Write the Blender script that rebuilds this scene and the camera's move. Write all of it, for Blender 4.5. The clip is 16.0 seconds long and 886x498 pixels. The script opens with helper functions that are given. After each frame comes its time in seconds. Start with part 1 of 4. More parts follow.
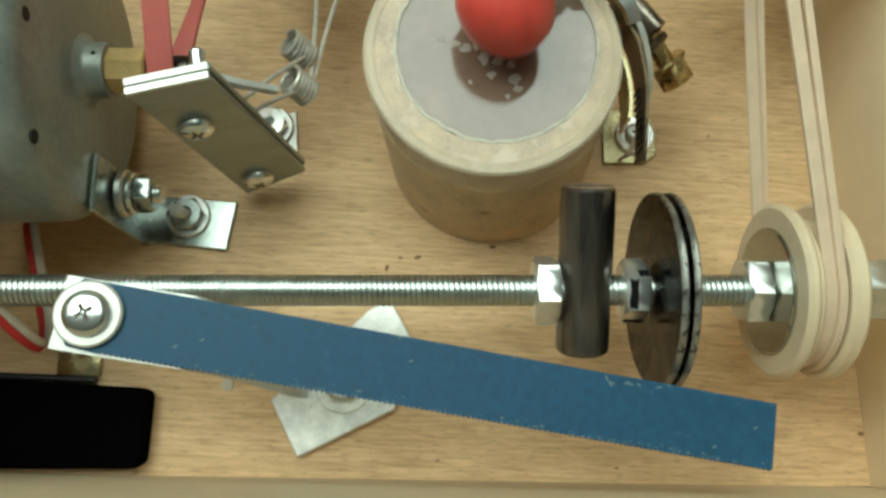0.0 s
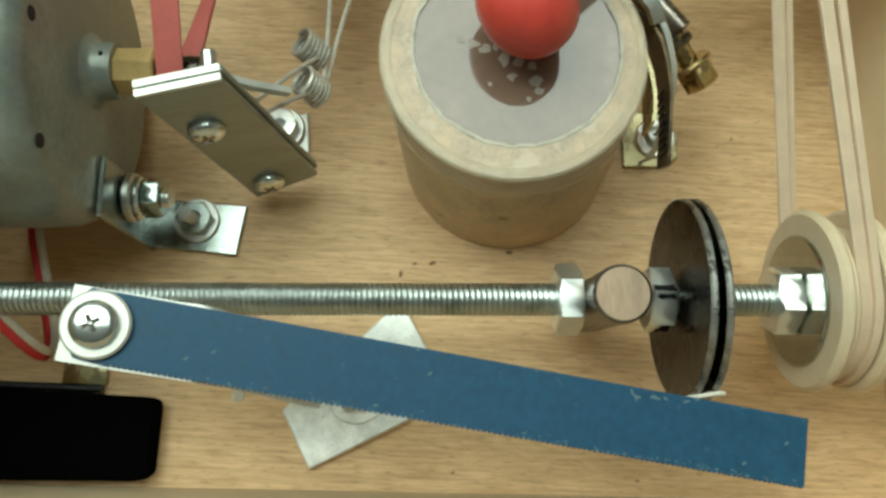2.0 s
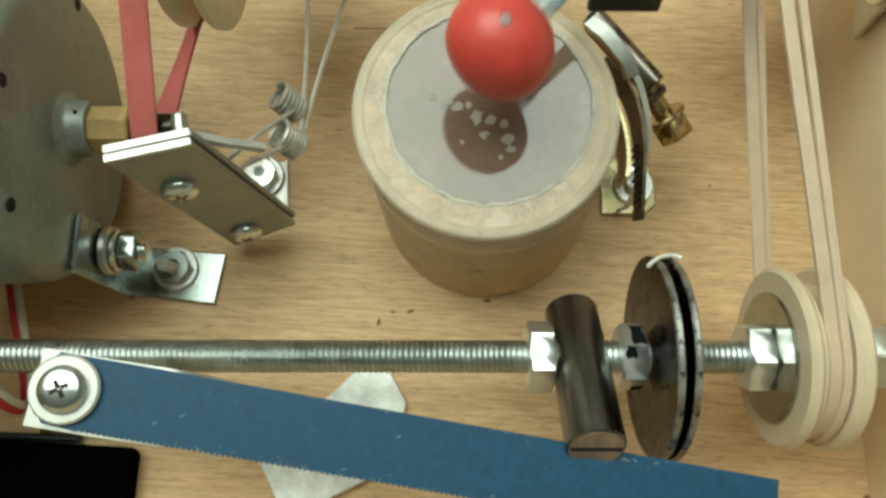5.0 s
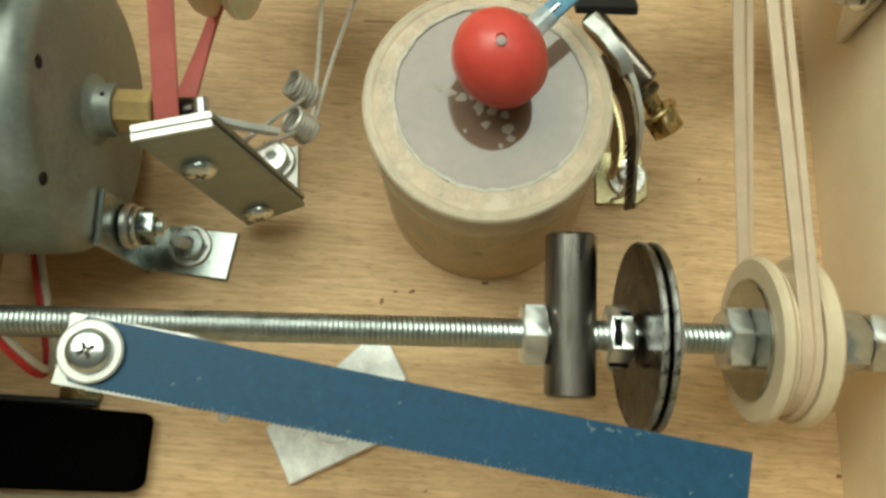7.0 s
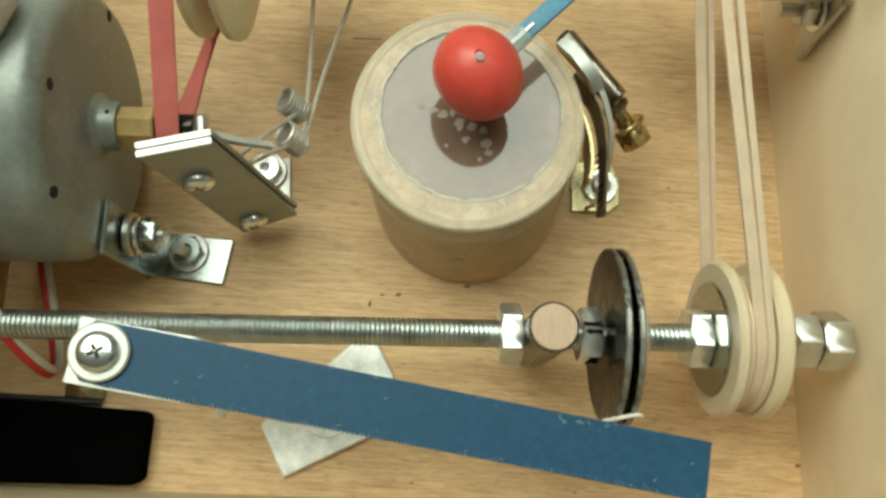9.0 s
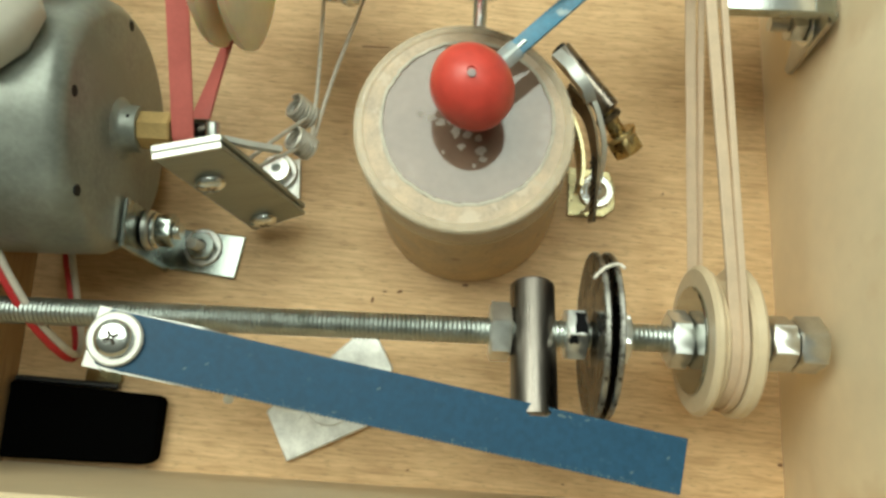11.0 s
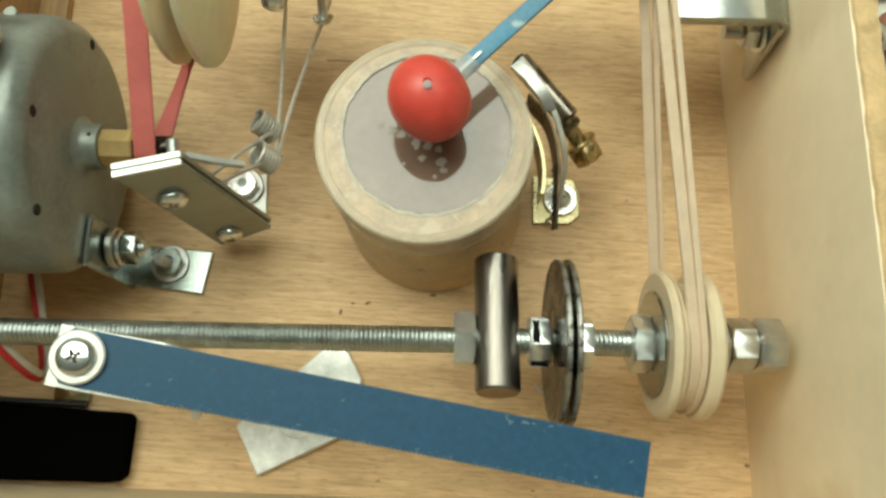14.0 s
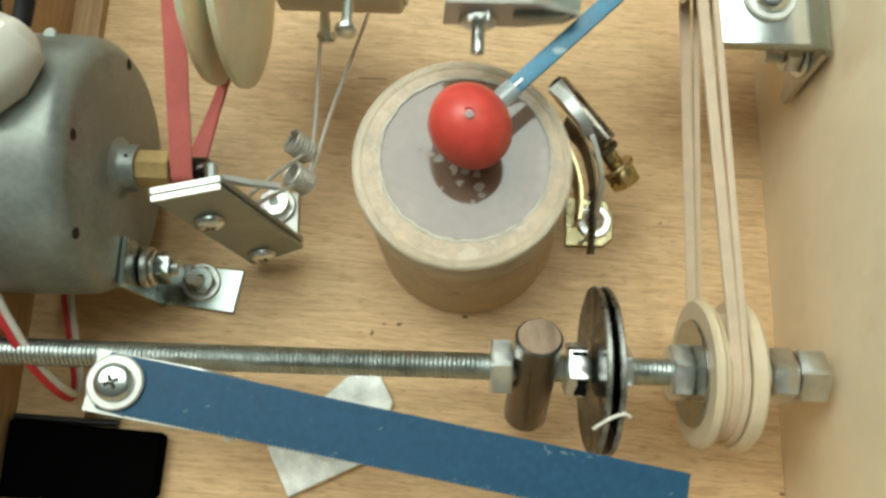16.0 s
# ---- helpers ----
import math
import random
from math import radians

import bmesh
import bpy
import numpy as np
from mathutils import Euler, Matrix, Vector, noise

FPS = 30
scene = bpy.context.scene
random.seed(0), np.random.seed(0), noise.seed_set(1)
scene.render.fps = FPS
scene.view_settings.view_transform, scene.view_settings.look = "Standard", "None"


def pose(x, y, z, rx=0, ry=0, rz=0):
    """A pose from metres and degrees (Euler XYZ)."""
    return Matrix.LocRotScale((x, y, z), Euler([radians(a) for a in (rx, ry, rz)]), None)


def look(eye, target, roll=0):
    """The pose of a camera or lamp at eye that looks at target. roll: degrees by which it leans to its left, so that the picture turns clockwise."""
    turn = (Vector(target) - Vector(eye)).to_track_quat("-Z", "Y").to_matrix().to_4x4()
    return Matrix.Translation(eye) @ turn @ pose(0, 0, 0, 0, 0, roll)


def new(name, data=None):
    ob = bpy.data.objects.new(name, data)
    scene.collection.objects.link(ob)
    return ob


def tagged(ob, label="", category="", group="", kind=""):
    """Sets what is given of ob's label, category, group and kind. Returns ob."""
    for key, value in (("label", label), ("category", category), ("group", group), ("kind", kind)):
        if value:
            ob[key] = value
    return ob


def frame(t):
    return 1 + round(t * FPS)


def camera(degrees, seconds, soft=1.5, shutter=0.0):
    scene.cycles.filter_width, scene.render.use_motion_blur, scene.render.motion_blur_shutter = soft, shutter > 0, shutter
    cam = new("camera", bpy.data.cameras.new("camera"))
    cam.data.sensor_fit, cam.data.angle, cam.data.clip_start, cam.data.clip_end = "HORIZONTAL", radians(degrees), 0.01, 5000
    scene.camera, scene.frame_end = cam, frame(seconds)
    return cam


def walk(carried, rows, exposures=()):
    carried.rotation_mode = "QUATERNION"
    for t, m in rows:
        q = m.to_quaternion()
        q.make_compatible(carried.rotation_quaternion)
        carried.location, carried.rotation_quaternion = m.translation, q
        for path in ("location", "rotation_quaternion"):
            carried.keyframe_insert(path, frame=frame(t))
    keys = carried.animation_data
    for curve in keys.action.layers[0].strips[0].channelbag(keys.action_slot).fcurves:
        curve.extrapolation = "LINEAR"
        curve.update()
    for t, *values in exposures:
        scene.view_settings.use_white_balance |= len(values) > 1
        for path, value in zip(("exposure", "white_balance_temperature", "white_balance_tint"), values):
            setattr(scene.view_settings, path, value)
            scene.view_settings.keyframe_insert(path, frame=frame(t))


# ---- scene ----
cam = camera(60.0, 16.0, 2.9, 0.7)
PATH = [
    (0, (0.02745, 0.04087, 0.19490), (0.03155, 0.08620, 0.00015), 5.12),
    (0.5, (0.03023, 0.04171, 0.19305), (0.03281, 0.08662, -0.00182), 3.42),
    (1, (0.02911, 0.04242, 0.19167), (0.03156, 0.08681, -0.00332), 3.31),
    (1.5, (0.02405, 0.04371, 0.19067), (0.02718, 0.08807, -0.00432), 4.35),
    (2, (0.02436, 0.04406, 0.19017), (0.02772, 0.08879, -0.00473), 4.40),
    (2.5, (0.02360, 0.04540, 0.18880), (0.02719, 0.09003, -0.00612), 4.58),
    (3, (0.01833, 0.04220, 0.18908), (0.02376, 0.08765, -0.00561), 6.87),
    (3.5, (0.01928, 0.04258, 0.19044), (0.02355, 0.08853, -0.00416), 5.23),
    (4, (0.02936, 0.04655, 0.19247), (0.03275, 0.09273, -0.00210), 3.98),
    (4.2, (0.02968, 0.04898, 0.19338), (0.03243, 0.09673, -0.00081), 3.11),
    (6.3, (0.03252, 0.05511, 0.19224), (0.03526, 0.10049, -0.00252), 4.30),
    (6.5, (0.03256, 0.05469, 0.19449), (0.03539, 0.10084, -0.00009), 4.49),
    (7, (0.03002, 0.04854, 0.20245), (0.03285, 0.09409, 0.00772), 5.04),
    (7.5, (0.02917, 0.04655, 0.20693), (0.03288, 0.09178, 0.01215), 6.09),
    (8, (0.03041, 0.04757, 0.21093), (0.03502, 0.09305, 0.01622), 7.07),
    (8.5, (0.03255, 0.04730, 0.21591), (0.03730, 0.09350, 0.02138), 7.22),
    (9, (0.03146, 0.04697, 0.21504), (0.03683, 0.09280, 0.02044), 7.88),
    (9.2, (0.02999, 0.04682, 0.21692), (0.03396, 0.09371, 0.02254), 6.28),
    (11.3, (0.03952, 0.04499, 0.22584), (0.03798, 0.08975, 0.03091), 0.68),
    (11.5, (0.03743, 0.04420, 0.22532), (0.03749, 0.09009, 0.03065), 2.84),
    (12, (0.04087, 0.04668, 0.22599), (0.03931, 0.09230, 0.03126), 1.08),
    (12.5, (0.04278, 0.04680, 0.22709), (0.04260, 0.09318, 0.03254), 2.01),
    (13, (0.04177, 0.04471, 0.22749), (0.04261, 0.09142, 0.03302), 2.76),
    (13.5, (0.04371, 0.04497, 0.22636), (0.04524, 0.09148, 0.03185), 3.14),
    (14, (0.04515, 0.04555, 0.22760), (0.04689, 0.09304, 0.03333), 3.24),
    (14.5, (0.04896, 0.04853, 0.22819), (0.05063, 0.09555, 0.03380), 3.11),
    (15, (0.04959, 0.05124, 0.22841), (0.05032, 0.09857, 0.03409), 2.24),
    (15.5, (0.04454, 0.05147, 0.22958), (0.04403, 0.10027, 0.03562), 1.14),
    (16, (0.03765, 0.05193, 0.22745), (0.03733, 0.09937, 0.03316), 1.44),
]
walk(cam, [(t, look(eye, target, roll)) for t, eye, target, roll in PATH],
     [(0.0, -0.15, 6400, -13), (4.0, -0.16, 6400, -13), (6.5, -0.12, 6950, -9), (9.0, -0.05, 6950, -9), (12.5, 0.0, 7000, -8), (14.5, 0.0, 7000, -8), (15.2, 0.0, 6650, -8), (16.0, 0.0, 6470, -6)])

# ---- light ----
world = bpy.data.worlds.new("world")
scene.world = world
world.use_nodes = True
wn = world.node_tree.nodes
wl = world.node_tree.links
sky = wn.new("ShaderNodeTexSky")
sky.sky_type, sky.sun_disc = "NISHITA", False
sky.sun_elevation, sky.sun_rotation = radians(58), radians(-60)
sky.air_density, sky.dust_density = 1.0, 4.0
soft_sky = wn.new("ShaderNodeHueSaturation")
soft_sky.inputs["Saturation"].default_value = 0.3
wl.new(sky.outputs[0], soft_sky.inputs["Color"])
wl.new(soft_sky.outputs[0], wn["Background"].inputs["Color"])
wn["Background"].inputs["Strength"].default_value = 0.1
# unseen area lamp, stands in for broad daylight from the table's back and left
rooflight = new("rooflight", bpy.data.lights.new("rooflight", "AREA"))
rooflight.data.shape, rooflight.data.size, rooflight.data.size_y = "RECTANGLE", 1.50, 0.86
rooflight.data.energy, rooflight.data.color = 19.2, (0.97, 1.0, 0.985)
rooflight.matrix_world = pose(-0.31, 0.58, 1.12)


# ---- materials ----
def mat(name, colour, rough=0.5, metal=0.0, vary=0.08, scale=200.0, bump=0.0, spots=None, coat=0.0, alpha=1.0, trans=0.0,
        stretch=(1, 1, 1), second=None, fine=0.0, rough_vary=0.12, spot_size=60.0, spot_cut=0.62, spec=0.5):
    """A surface with tone variation at two scales, a little relief and, if wanted, spots of a second colour."""
    m = bpy.data.materials.new(name)
    m.use_nodes = True
    nt = m.node_tree
    b = nt.nodes["Principled BSDF"]
    b.inputs["Roughness"].default_value = rough
    b.inputs["Metallic"].default_value = metal
    b.inputs["Coat Weight"].default_value = coat
    b.inputs["Alpha"].default_value = alpha
    b.inputs["Specular IOR Level"].default_value = spec
    b.inputs["Transmission Weight"].default_value = trans
    co = nt.nodes.new("ShaderNodeTexCoord")
    mp = nt.nodes.new("ShaderNodeMapping")
    mp.inputs["Scale"].default_value = stretch
    nt.links.new(co.outputs["Object"], mp.inputs["Vector"])
    n1 = nt.nodes.new("ShaderNodeTexNoise")
    n1.inputs["Scale"].default_value, n1.inputs["Detail"].default_value = scale, 5
    n2 = nt.nodes.new("ShaderNodeTexNoise")
    n2.inputs["Scale"].default_value, n2.inputs["Detail"].default_value = scale * 7, 3
    for n in (n1, n2):
        nt.links.new(mp.outputs[0], n.inputs["Vector"])
    add = nt.nodes.new("ShaderNodeMath")
    add.operation = "MULTIPLY_ADD"
    add.inputs[1].default_value = 0.45
    nt.links.new(n2.outputs[0], add.inputs[0])
    nt.links.new(n1.outputs[0], add.inputs[2])
    ramp = nt.nodes.new("ShaderNodeValToRGB")
    e = ramp.color_ramp.elements
    dark = second or [c * (1 - 2.2 * vary) for c in colour]
    e[0].position, e[0].color = 0.5, (*dark, 1)
    e[1].position, e[1].color = 0.95, (*[min(1, c * (1 + vary)) for c in colour], 1)
    nt.links.new(add.outputs[0], ramp.inputs[0])
    out = ramp.outputs[0]
    if spots:
        n3 = nt.nodes.new("ShaderNodeTexNoise")
        n3.inputs["Scale"].default_value, n3.inputs["Detail"].default_value = spot_size, 6
        nt.links.new(co.outputs["Object"], n3.inputs["Vector"])
        r3 = nt.nodes.new("ShaderNodeValToRGB")
        r3.color_ramp.elements[0].position, r3.color_ramp.elements[1].position = spot_cut, spot_cut + 0.08
        nt.links.new(n3.outputs[0], r3.inputs[0])
        mix = nt.nodes.new("ShaderNodeMix")
        mix.data_type = "RGBA"
        nt.links.new(r3.outputs[0], mix.inputs[0])
        nt.links.new(out, mix.inputs[6])
        mix.inputs[7].default_value = (*spots, 1)
        out = mix.outputs[2]
    nt.links.new(out, b.inputs["Base Color"])
    if rough_vary:
        mr = nt.nodes.new("ShaderNodeMapRange")
        mr.inputs["From Min"].default_value, mr.inputs["From Max"].default_value = 0.3, 0.7
        mr.inputs["To Min"].default_value, mr.inputs["To Max"].default_value = max(0.02, rough - rough_vary), min(1, rough + rough_vary)
        nt.links.new(n1.outputs[0], mr.inputs[0])
        nt.links.new(mr.outputs[0], b.inputs["Roughness"])
    if bump:
        bp = nt.nodes.new("ShaderNodeBump")
        bp.inputs["Strength"].default_value, bp.inputs["Distance"].default_value = 0.6, bump
        nt.links.new(add.outputs[0], bp.inputs["Height"])
        nt.links.new(bp.outputs[0], b.inputs["Normal"])
    return m


def plywood(name, light, dark, angle=0.0, grain=1.0, streak=0.6, axes=(0, 1), pores=0.35):
    """Veneer: long wavy grain lines, fine fibres, broad tone changes and short dark pores along the grain."""
    m = bpy.data.materials.new(name)
    m.use_nodes = True
    nt = m.node_tree
    b = nt.nodes["Principled BSDF"]
    co = nt.nodes.new("ShaderNodeTexCoord")
    mp = nt.nodes.new("ShaderNodeMapping")
    mp.inputs["Rotation"].default_value = (0, 0, radians(angle))
    nt.links.new(co.outputs["Object"], mp.inputs["Vector"])

    def noise_tex(scales, size, detail, distort=0.0):
        q = nt.nodes.new("ShaderNodeMapping")
        q.inputs["Scale"].default_value = scales
        nt.links.new(mp.outputs[0], q.inputs["Vector"])
        n = nt.nodes.new("ShaderNodeTexNoise")
        n.inputs["Scale"].default_value, n.inputs["Detail"].default_value, n.inputs["Distortion"].default_value = size, detail, distort
        nt.links.new(q.outputs[0], n.inputs["Vector"])
        return n.outputs[0]

    def along_grain(ratio):
        v = [1.0, 1.0, 1.0]
        v[axes[0]] = ratio
        return v
    lines = noise_tex(along_grain(0.17), 300 * grain, 8, 1.3)
    fibre = noise_tex(along_grain(0.06), 850 * grain, 3)
    broad = noise_tex(along_grain(0.35), 90, 4, 1.2)
    pore = noise_tex(along_grain(0.15), 1250 * grain, 2)

    def mad(a, k, c):
        q = nt.nodes.new("ShaderNodeMath")
        q.operation = "MULTIPLY_ADD"
        nt.links.new(a, q.inputs[0])
        q.inputs[1].default_value = k
        if c is None:
            q.inputs[2].default_value = 0.0
        else:
            nt.links.new(c, q.inputs[2])
        return q.outputs[0]
    tone = mad(broad, 0.25, mad(fibre, 0.65, mad(lines, streak, None)))
    mid = 0.5 * (0.25 + 0.65 + streak)
    ramp = nt.nodes.new("ShaderNodeValToRGB")
    e = ramp.color_ramp.elements
    e[0].position, e[0].color = mid - 0.23, (*dark, 1)
    e[1].position, e[1].color = mid + 0.18, (*light, 1)
    nt.links.new(tone, ramp.inputs[0])
    spot = nt.nodes.new("ShaderNodeMapRange")
    spot.inputs["From Min"].default_value, spot.inputs["From Max"].default_value = 0.58, 0.70
    spot.inputs["To Max"].default_value = pores
    nt.links.new(pore, spot.inputs[0])
    mix = nt.nodes.new("ShaderNodeMix")
    mix.data_type = "RGBA"
    nt.links.new(spot.outputs[0], mix.inputs[0])
    nt.links.new(ramp.outputs[0], mix.inputs[6])
    mix.inputs[7].default_value = (*[c * 0.45 for c in dark], 1)
    nt.links.new(mix.outputs[2], b.inputs["Base Color"])
    b.inputs["Roughness"].default_value = 0.6
    bp = nt.nodes.new("ShaderNodeBump")
    bp.inputs["Strength"].default_value, bp.inputs["Distance"].default_value = 0.35, 0.0002
    nt.links.new(mad(fibre, 0.4, lines), bp.inputs["Height"])
    nt.links.new(bp.outputs[0], b.inputs["Normal"])
    return m


M_FLOOR = plywood("plywood_floor", (0.74, 0.51, 0.275), (0.47, 0.288, 0.140), 3, 1.5, 0.6, (0, 1), 0.45)
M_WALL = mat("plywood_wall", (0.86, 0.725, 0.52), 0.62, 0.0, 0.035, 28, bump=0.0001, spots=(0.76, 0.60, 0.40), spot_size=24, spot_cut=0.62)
# same pale plywood, darkened in colour so less light bounces onto the floor
M_WALL_DIM = mat("plywood_wall_dim", (0.64, 0.51, 0.33), 0.62, 0.0, 0.035, 28, bump=0.0001)
M_DARKWOOD = plywood("plywood_side", (0.50, 0.33, 0.17), (0.34, 0.20, 0.09), 0, 0.8, 0.6, (1, 2))
M_EDGE = mat("plywood_cut_edge", (0.66, 0.46, 0.24), 0.8, vary=0.10, scale=150, bump=0.0005, spots=(0.50, 0.34, 0.17), spot_size=130, spot_cut=0.6)
M_KNOT = mat("dark_knot", (0.22, 0.115, 0.055), 0.8)
M_SPRING = mat("spring_wire", (0.68, 0.66, 0.60), 0.42, 0.7, 0.1, 300)
M_ZINC = mat("bright_zinc", (0.78, 0.81, 0.79), 0.22, 1.0, 0.05, 300, rough_vary=0.03)
M_NUT = mat("zinc_nut", (0.88, 0.90, 0.88), 0.33, 0.92, 0.05, 300, rough_vary=0.05)
M_STEEL = mat("plain_steel", (0.60, 0.60, 0.57), 0.36, 1.0, 0.07, 300, rough_vary=0.04)
M_MIRROR = mat("polished_washer_steel", (0.41, 0.42, 0.385), 0.15, 1.0, 0.08, 200, rough_vary=0.03)
M_ROD = mat("zinc_thread", (0.53, 0.575, 0.55), 0.36, 1.0, 0.08, 300, rough_vary=0.05, spots=(0.34, 0.38, 0.35), spot_size=140, spot_cut=0.6)
M_PLATED = mat("dull_plated_steel", (0.40, 0.44, 0.415), 0.24, 1.0, 0.12, 120, rough_vary=0.06, spots=(0.40, 0.43, 0.40), spot_size=90, spot_cut=0.58)
M_DARKSTEEL = mat("oily_dark_steel", (0.058, 0.051, 0.043), 0.27, 1.0, 0.25, 160, spots=(0.06, 0.05, 0.045), spot_size=120, spot_cut=0.58)
M_RIM = mat("filed_steel_edge", (0.44, 0.43, 0.40), 0.45, 1.0, 0.25, 320, bump=0.0002, spots=(0.10, 0.09, 0.08), spot_size=620, spot_cut=0.55)
M_BARSTEEL = mat("turned_steel", (0.24, 0.215, 0.19), 0.34, 1.0, 0.15, 200, stretch=(1, 1, 0.15))
M_BAREND = mat("sawn_steel_end", (0.43, 0.31, 0.22), 0.48, 0.6, 0.14, 260, stretch=(1, 0.2, 1))
M_BLACKPAINT = mat("black_marker", (0.008, 0.008, 0.009), 0.9, 0.0, 0.1, 200, spec=0.1)
M_IVORY = mat("ivory_plastic", (0.90, 0.82, 0.61), 0.4, 0.0, 0.05, 60)
B_SOFT = M_IVORY.node_tree.nodes["Principled BSDF"]
B_SOFT.inputs["Subsurface Weight"].default_value, B_SOFT.inputs["Subsurface Scale"].default_value = 0.6, 0.012
M_CREAM = mat("cream_nylon", (0.68, 0.55, 0.375), 0.42, 0.0, 0.05, 60, coat=0.15)
M_BLUE = mat("blue_blade_paint", (0.018, 0.072, 0.140), 0.50, 0.0, 0.10, 600, bump=0.00005, spots=(0.040, 0.100, 0.160), spot_size=420, spot_cut=0.66, rough_vary=0.08, spec=0.3)
M_BLUEWORN = mat("worn_blue_paint", (0.05, 0.19, 0.30), 0.4, 0.1, 0.2, 150, spots=(0.3, 0.38, 0.4), spot_size=160, spot_cut=0.6)
M_WORN = mat("worn_pale_blue", (0.13, 0.19, 0.22), 0.6, 0.0, 0.1, 400)
M_RED = mat("red_bead", (0.68, 0.072, 0.054), 0.36, 0.0, 0.10, 60, spec=0.6, spots=(0.70, 0.11, 0.085), spot_size=45, spot_cut=0.56)
M_PINK = mat("red_rubber_belt", (0.60, 0.15, 0.13), 0.6, 0.0, 0.06, 150)
M_BAND = mat("beige_rubber", (0.62, 0.47, 0.33), 0.6, 0.0, 0.05, 200)
M_MOTOR = mat("cast_motor_alloy", (0.31, 0.33, 0.295), 0.42, 0.35, 0.14, 90, bump=0.00015, spots=(0.27, 0.285, 0.245), spot_size=45, spot_cut=0.56)
M_HOLE = mat("dark_hole", (0.012, 0.010, 0.009), 0.8)
M_BRASS = mat("brass", (0.52, 0.40, 0.20), 0.28, 1.0, 0.12, 200)
M_COUPLER = mat("dull_brass", (0.58, 0.40, 0.17), 0.38, 0.45, 0.12, 200)
M_YELLOWZINC = mat("yellow_zinc", (0.40, 0.35, 0.20), 0.28, 1.0, 0.15, 200)
M_PAPER = mat("tan_paper_tape", (0.56, 0.43, 0.30), 0.42, 0.0, 0.14, 170, bump=0.0003, spots=(0.60, 0.49, 0.37), spot_size=190, spot_cut=0.55)
M_TUB = mat("tan_tub", (0.50, 0.37, 0.21), 0.42, 0.0, 0.16, 110, spots=(0.22, 0.13, 0.065), spot_size=170, spot_cut=0.66, coat=0.1)
M_SKIN = mat("drum_film", (0.205, 0.138, 0.100), 0.07, 0.0, 0.08, 60, spots=(0.26, 0.19, 0.145), spot_size=60, spot_cut=0.62, rough_vary=0.02, spec=0.70, coat=0.12)
M_HOUSING = mat("rolled_brownish_steel", (0.33, 0.285, 0.24), 0.30, 1.0, 0.18, 160, rough_vary=0.06, spots=(0.14, 0.11, 0.085), spot_size=130, spot_cut=0.56)
M_STRAP = mat("browned_steel_strap", (0.17, 0.125, 0.075), 0.42, 0.8, 0.25, 220, spots=(0.07, 0.05, 0.03), spot_size=240, spot_cut=0.55)
M_PIN = mat("grey_pin", (0.42, 0.34, 0.33), 0.7, 0.0, 0.1, 400, spec=0.2)
M_CLEAR = mat("clear_plastic", (0.76, 0.66, 0.49), 0.15, 0.0, 0.03, 60, alpha=0.24)
M_GLUE = mat("glue", (0.66, 0.61, 0.50), 0.4, 0.0, 0.15, 300, alpha=0.8)
M_GLUESPOT = mat("scuffed_glue", (0.42, 0.37, 0.32), 0.6, 0.0, 0.12, 400)
M_SLEEVE = mat("clear_sleeve", (0.55, 0.60, 0.60), 0.15, 0.0, 0.05, 200, alpha=0.5)
M_BLACK = mat("black_plastic", (0.0012, 0.0012, 0.0012), 0.95, 0.0, 0.1, 200, spec=0.02)
M_RUBBER = mat("black_rubber", (0.012, 0.012, 0.013), 0.5, 0.0, 0.15, 200)
M_DIAMOND = mat("rough_zinc_plate", (0.88, 0.89, 0.85), 0.42, 0.25, 0.12, 260, bump=0.0003, spots=(0.5, 0.5, 0.47), spot_size=420, spot_cut=0.68)
M_PLATE = mat("brushed_steel_plate", (0.36, 0.385, 0.345), 0.42, 0.75, 0.1, 160, stretch=(0.2, 1, 1))
M_PALE = mat("pale_metal_edge", (0.68, 0.68, 0.63), 0.40, 0.45, 0.06, 200)
M_STRING = mat("white_cord", (0.78, 0.73, 0.64), 0.85, 0.0, 0.1, 900)
M_WIRE_RED = mat("red_wire", (0.50, 0.025, 0.03), 0.4)
M_WIRE_WHITE = mat("grey_white_wire", (0.58, 0.53, 0.45), 0.5)
M_WIRE_ORANGE = mat("orange_red_wire", (0.72, 0.10, 0.04), 0.4)
M_WHITE = mat("white_plastic", (0.80, 0.76, 0.66), 0.5, 0.0, 0.04, 60)
M_TABLE = mat("pale_tabletop", (0.58, 0.60, 0.61), 0.5, 0.0, 0.05, 12)
# tones of the unseen room, kept dim so metal reflects dark
M_ROOM = mat("room_paint", (0.42, 0.41, 0.37), 0.8, 0.0, 0.05, 3)
M_CEILING = mat("ceiling_paint", (0.50, 0.49, 0.46), 0.8, 0.0, 0.04, 3)
M_NAVY = mat("blue_plastic", (0.03, 0.06, 0.28), 0.4)
M_MUDRED = mat("reddish_plastic", (0.35, 0.14, 0.10), 0.4)


# ---- building helpers ----
def finish(bm, material, smooth=True, extra=()):
    bmesh.ops.recalc_face_normals(bm, faces=bm.faces)
    me = bpy.data.meshes.new("m")
    bm.to_mesh(me)
    bm.free()
    me.materials.append(material)
    for e in extra:
        me.materials.append(e)
    if smooth:
        me.polygons.foreach_set("use_smooth", [True] * len(me.polygons))
        me.set_sharp_from_angle(angle=radians(32))
    return me


def part(name, bm, material, parent, label="", m=None, extra=()):
    ob = new(name, finish(bm, material, True, extra))
    ob.parent = parent
    if m is not None:
        ob.matrix_basis = m
    return tagged(ob, label)


